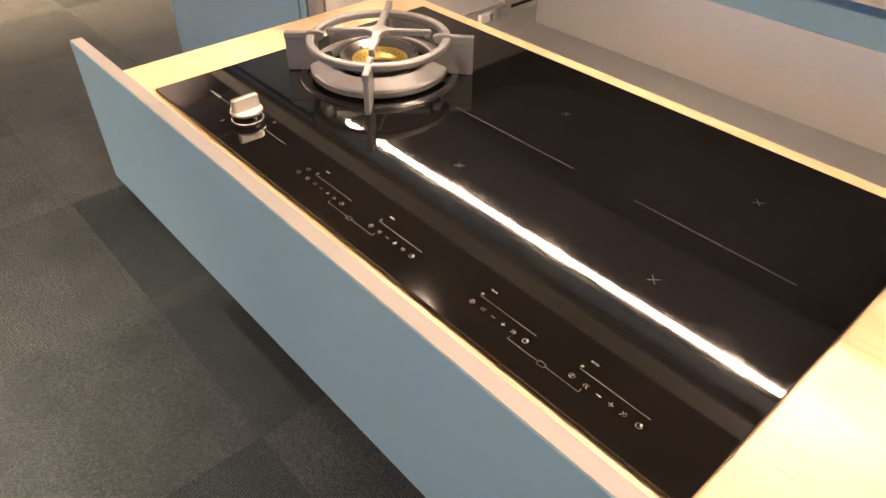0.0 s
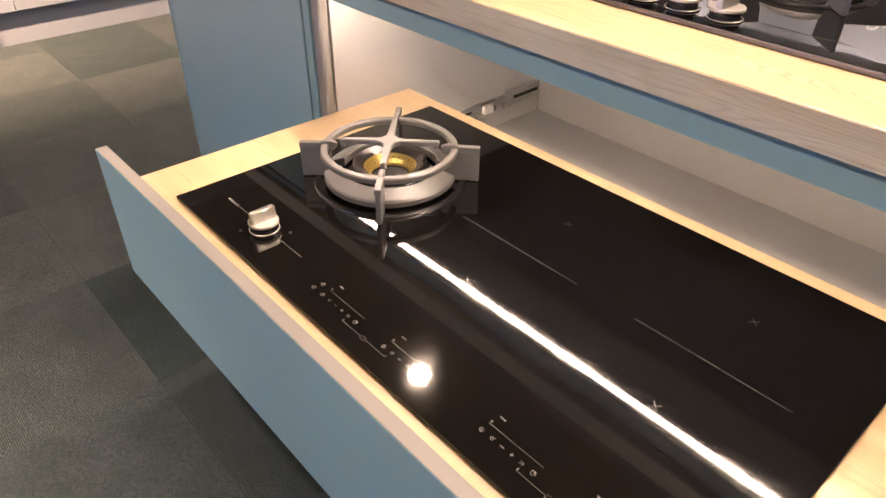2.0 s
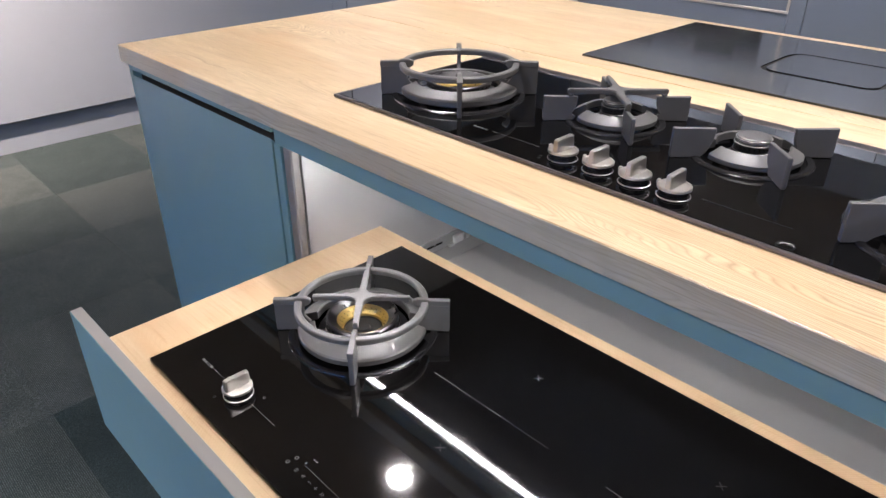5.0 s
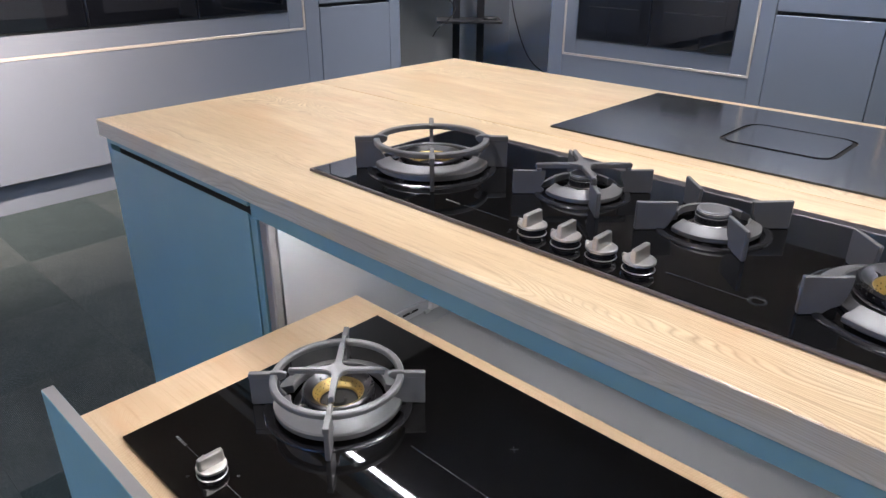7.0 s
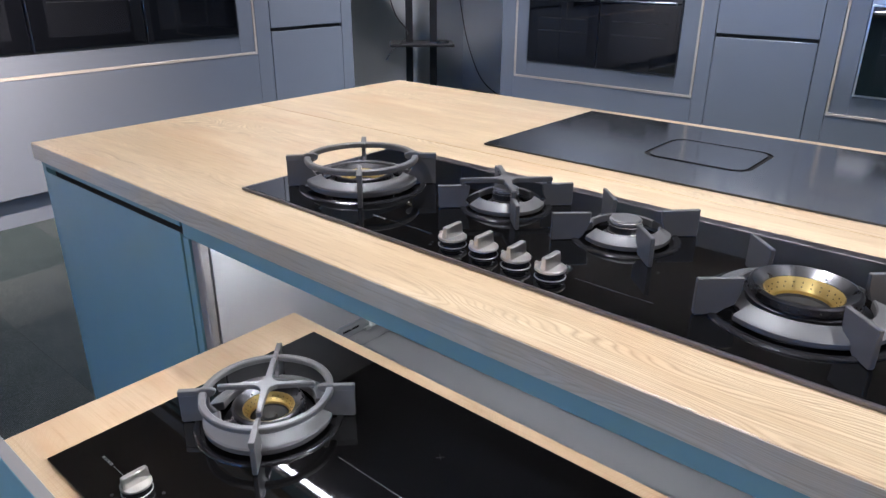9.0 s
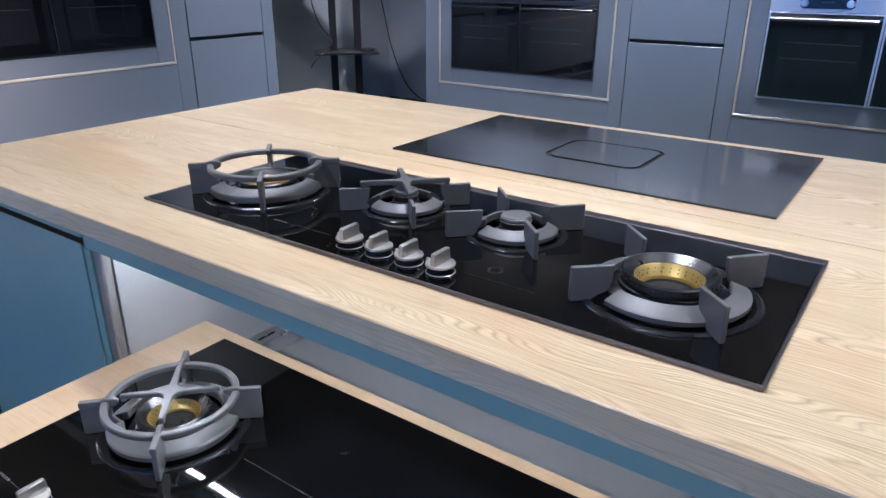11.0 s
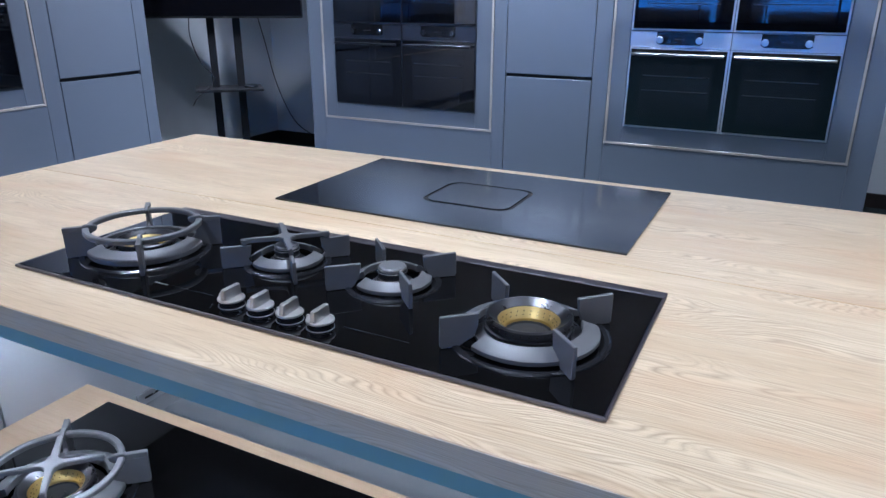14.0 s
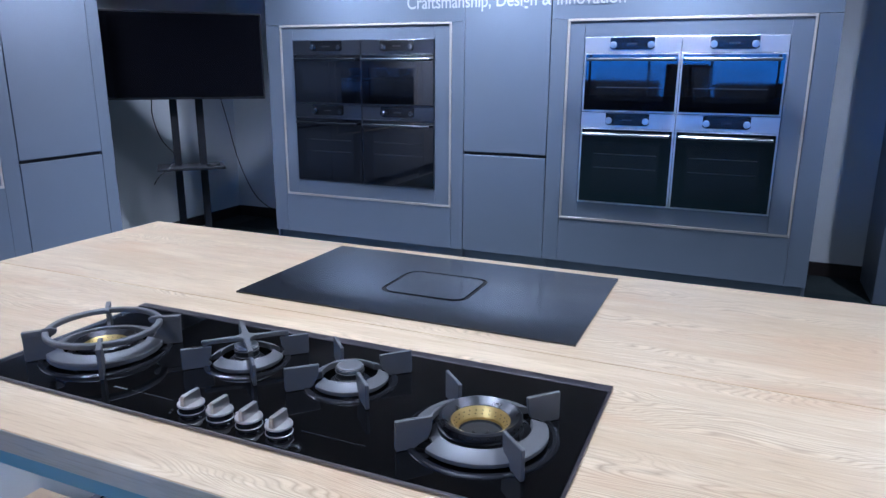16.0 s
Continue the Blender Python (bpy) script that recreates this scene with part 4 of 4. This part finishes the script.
def oven_housing(x0, x1, tx0, tx1, tz0, tz1, ox0, ox1, oz0, oz1, y, label, set_back=0.05):
    """Tall housing: body, panels round a pale trim frame, and the frame round the ovens."""
    c = thing("oven_housing", ((x0 + x1) / 2, y + 0.3, 0.0), label, "tall cabinet")
    w = 0.014
    part("plinth", box(x0 + 0.001, x1 - 0.001, y + set_back, y + set_back + 0.018, -0.004, 0.155), M_GREY, c, "grey recessed plinth")
    part("side", box(x0, x0 + 0.019, y + 0.0195, y + 0.62, 0.02, TOP), M_GREY, c)
    part("side", box(x1 - 0.019, x1, y + 0.0195, y + 0.62, 0.02, TOP), M_GREY, c)
    part("back", box(x0 + 0.02, x1 - 0.02, y + 0.60, y + 0.62, 0.02, TOP), M_DARK, c)
    part("top", box(x0 + 0.02, x1 - 0.02, y + 0.02, y + 0.598, TOP - 0.02, TOP), M_GREY, c)
    part("lower_panel", box(tx0 - 0.002, tx1 + 0.002, y, y + 0.019, 0.160, tz0 - 0.002, 0.001), M_GREY, c)
    part("upper_panel", box(x0, x1, y, y + 0.019, tz1 + 0.002, TOP, 0.001), M_GREY, c)
    part("filler", box(x0, tx0 - 0.004, y, y + 0.019, 0.160, tz1 - 0.001, 0.001), M_GREY, c)
    part("filler", box(tx1 + 0.004, x1, y, y + 0.019, 0.160, tz1 - 0.001, 0.001), M_GREY, c)
    part("trim_frame", frame_ring(tx0, tx1, tz0, tz1, w, y - 0.0015, y + 0.010), M_TRIM, c, "pale oak trim frame")
    a, b = tx0 + w + 0.001, tx1 - w - 0.001
    lo, hi = tz0 + w + 0.001, tz1 - w - 0.001
    part("surround", box(a, ox0 - 0.002, y + 0.002, y + 0.02, lo, hi, 0.001), M_GREY, c)
    part("surround", box(ox1 + 0.002, b, y + 0.002, y + 0.02, lo, hi, 0.001), M_GREY, c)
    part("surround", box(ox0 - 0.001, ox1 + 0.001, y + 0.002, y + 0.02, lo, oz0 - 0.002, 0.001), M_GREY, c)
    part("surround", box(ox0 - 0.001, ox1 + 0.001, y + 0.002, y + 0.02, oz1 + 0.002, hi, 0.001), M_GREY, c)
    return c


oven_housing(-2.320, -0.655, -2.192, -0.751, 0.470, 1.778, -2.075, -0.8805, 0.591, 1.664, WY_, "tall grey oven housing with pale trim round black ovens")
oven_housing(-0.040, 1.632, 0.067, 1.507, 0.468, 1.777, 0.184, 1.3785, 0.591, 1.664, WY_, "tall grey oven housing with pale trim round steel ovens")


def tall_cupboard(x0, x1, y, groove, label):
    c = thing("tall_cupboard", ((x0 + x1) / 2, y + 0.3, 0.0), label, "tall cabinet")
    part("body", box(x0, x1, y + 0.021, y + 0.62, 0.160, TOP), M_DARK, c)
    part("plinth", box(x0, x1, y + 0.05, y + 0.07, -0.004, 0.158), M_GREY, c)
    part("lower_door", box(x0 + 0.002, x1 - 0.002, y, y + 0.019, 0.162, groove - 0.012, 0.0012), M_GREY, c)
    part("upper_door", box(x0 + 0.002, x1 - 0.002, y, y + 0.019, groove + 0.012, TOP, 0.0012), M_GREY, c)
    part("grip_rail", box(x0 + 0.002, x1 - 0.002, y + 0.0195, y + 0.0205, groove - 0.03, groove + 0.03), M_DARK, c, "dark recessed grip rail")
    return c


tall_cupboard(-0.651, -0.044, WY_, 0.880, "tall grey cupboard with two flush handleless doors")

# lettering on the panels above the ovens
txt = bpy.data.curves.new("wall_lettering", "FONT")
txt.body = "Craftsmanship, Design & Innovation"
txt.size, txt.extrude, txt.offset = 0.124, 0.0008, 0.0006
tob = new("wall_lettering", txt)
tob.matrix_world = Matrix.Translation((-1.094, WY_ - 0.0012, 1.868)) @ Matrix.Rotation(radians(90), 4, "X")
bpy.context.view_layer.update()
dg = bpy.context.evaluated_depsgraph_get()
tme = bpy.data.meshes.new_from_object(tob.evaluated_get(dg))
twid = max(v.co.x for v in tme.vertices)
tmat = tob.matrix_world.copy()
bpy.data.objects.remove(tob)
tme.transform(Matrix.Diagonal((1.519 / twid, 1, 1, 1)))
tme.materials.clear()
tme.materials.append(M_LETTER)
tob = new("wall_lettering", tme)
tob.matrix_basis = tmat
tagged(tob, "raised white lettering on the grey cabinet panels", "sign")

# ---------------------------------------------------------------- west run of tall units, facing +x
WX_ = -2.88


def west(y):
    """Pose that takes a unit drawn along x, facing -y with its front at y = 0, to the west run."""
    return Matrix.Translation((WX_, y, 0)) @ Matrix.Rotation(radians(90), 4, "Z")


def turned(ob, m):
    ob.matrix_basis = m @ ob.matrix_basis
    return ob


# ovens side by side; drawn from x = 0 towards the north
for k in range(3):
    turned(oven(0.52 + 0.603 * k, 0.866, OW, 0.600, 0.0, M_STEEL_DARK, "black steel", "black built-in oven in the west run of tall cabinets", "west ovens"), west(0))
c = oven_housing(0.28, 2.560, 0.405, 2.447, 0.750, 1.585, 0.52, 2.323, 0.866, 1.466, 0.0, "tall grey oven housing with pale trim round three ovens", 0.032)
turned(c, west(0))
turned(tall_cupboard(2.565, 3.170, 0.0, 0.888, "tall grey cupboard with two flush handleless doors"), west(0))
e = thing("end_panel", (3.22, 0.3, 0.0), "grey lacquered end panel of the tall cabinets", "cabinet panel")
part("panel", box(3.173, 3.270, 0.0, 0.62, 0.0, TOP, 0.001), M_GREY, e)
turned(e, west(0))
turned(tall_cupboard(-0.33, 0.276, 0.0, 0.888, "tall grey cupboard with two flush handleless doors"), west(0))
turned(tall_cupboard(-0.94, -0.334, 0.0, 0.888, "tall grey cupboard with two flush handleless doors"), west(0))

# ---------------------------------------------------------------- television on its stand in the corner
TV = Matrix.Translation((-2.78, 3.93, 0)) @ Matrix.Rotation(radians(45), 4, "Z")


def tv_part(name, bm, mat, parent, label=""):
    bm.transform(TV)
    return part(name, bm, mat, parent, label)


stand = thing("tv_stand", (-2.78, 3.93, 0), "black steel floor stand with shelf holding a television", "tv stand")
for s in (-0.115, 0.075):
    tv_part("post", box(s - 0.028, s + 0.028, 0.03, 0.07, 0.03, 1.60, 0.004), M_STAND, stand)
tv_part("foot", box(-0.42, 0.38, -0.25, 0.28, 0.0, 0.03, 0.004), M_STAND, stand)
tv_part("shelf", box(-0.27, 0.23, -0.13, 0.17, 0.690, 0.712, 0.003), M_STAND, stand, "black shelf")
tv_part("mount", box(-0.25, 0.21, 0.0, 0.03, 1.33, 1.73, 0.002), M_STAND, stand)
tv = thing("television", (-2.78, 3.93, 1.23), "large flat television with a dark blank screen", "television")
tv_part("case", box(-0.575, 0.575, -0.045, -0.002, 1.225, 1.865, 0.004), M_STAND, tv)
tv_part("screen", box(-0.563, 0.563, -0.0475, -0.0455, 1.243, 1.853), M_SCREEN, tv, "dark glossy screen")
tv_part("badge", box(-0.02, 0.02, -0.0465, -0.0455, 1.230, 1.236), M_PRINT_GREY, tv)
box_ = thing("media_box", (-2.7, 3.95, 0.712), "small black media box on the stand's shelf", "media box")
tv_part("case", box(0.09, 0.19, -0.08, 0.02, 0.7125, 0.732, 0.003), M_BLACK, box_)
tv_part("lamp", box(0.12, 0.16, -0.0812, -0.0802, 0.720, 0.725), M_PRINT, box_)


def cable(points, label):
    pts = []
    p = [Vector(q) for q in points]
    p = [p[0]] + p + [p[-1]]
    for i in range(1, len(p) - 2):
        for k in range(8):
            t = k / 8
            a, b, c_, d = p[i - 1], p[i], p[i + 1], p[i + 2]
            pts.append(0.5 * ((2 * b) + (c_ - a) * t + (2 * a - 5 * b + 4 * c_ - d) * t * t + (3 * b - a - 3 * c_ + d) * t ** 3))
    pts.append(p[-1])
    bm = tube([TV @ q for q in pts], 0.004, n=6)
    solo("cable", bm, M_BLACK, TV @ Vector(points[0]), label, "cable", "television cables")


cable([(-0.26, 0.0, 1.26), (-0.27, 0.02, 1.10), (-0.22, 0.0, 0.92), (-0.13, -0.06, 0.80), (-0.17, -0.10, 0.73), (-0.26, -0.16, 0.66), (-0.30, -0.16, 0.60)], "thin black cable hanging from the television")
cable([(0.23, 0.0, 1.26), (0.28, 0.05, 1.05), (0.36, 0.15, 0.70), (0.50, 0.30, 0.38), (0.70, 0.50, 0.20), (0.90, 0.70, 0.14)], "thin black cable running to the wall")

# ---------------------------------------------------------------- carpet tiles
TS = 0.489
tile_mesh = [mesh_of("carpet_tile", box(-TS / 2 + 0.0002, TS / 2 - 0.0002, -TS / 2 + 0.0002, TS / 2 - 0.0002, -0.0079, 0.0, 0.0005), M_CARPET[k], False) for k in (0, 1)]
rest = [bmesh.new(), bmesh.new()]
nx0, nx1 = math.ceil((X0 + 0.28) / TS) - 1, math.floor((X1 + 0.28) / TS)
ny0, ny1 = math.ceil((Y0 + 0.05) / TS) - 1, math.floor((Y1 + 0.05) / TS)
for i in range(nx0, nx1 + 1):
    for j in range(ny0, ny1 + 1):
        x, y = -0.28 + TS * (i + 0.5), -0.05 + TS * (j + 0.5)
        if x - TS / 2 < X0 - 0.4 or x > X1 or y < Y0 or y > Y1:
            continue
        k = (i + j) % 2
        if x < 1.6 and y > -2.2:
            ob = new("tile", tile_mesh[k])
            ob.location = (x, y, 0.12)
            ob.parent = floor
        else:
            box(x - TS / 2 + 0.0002, x + TS / 2 - 0.0002, y - TS / 2 + 0.0002, y + TS / 2 - 0.0002, -0.0079, 0.0, 0, rest[k])
for k in (0, 1):
    tagged(part("carpet_field", rest[k], M_CARPET[k], floor, smooth=False), kind="stuff")
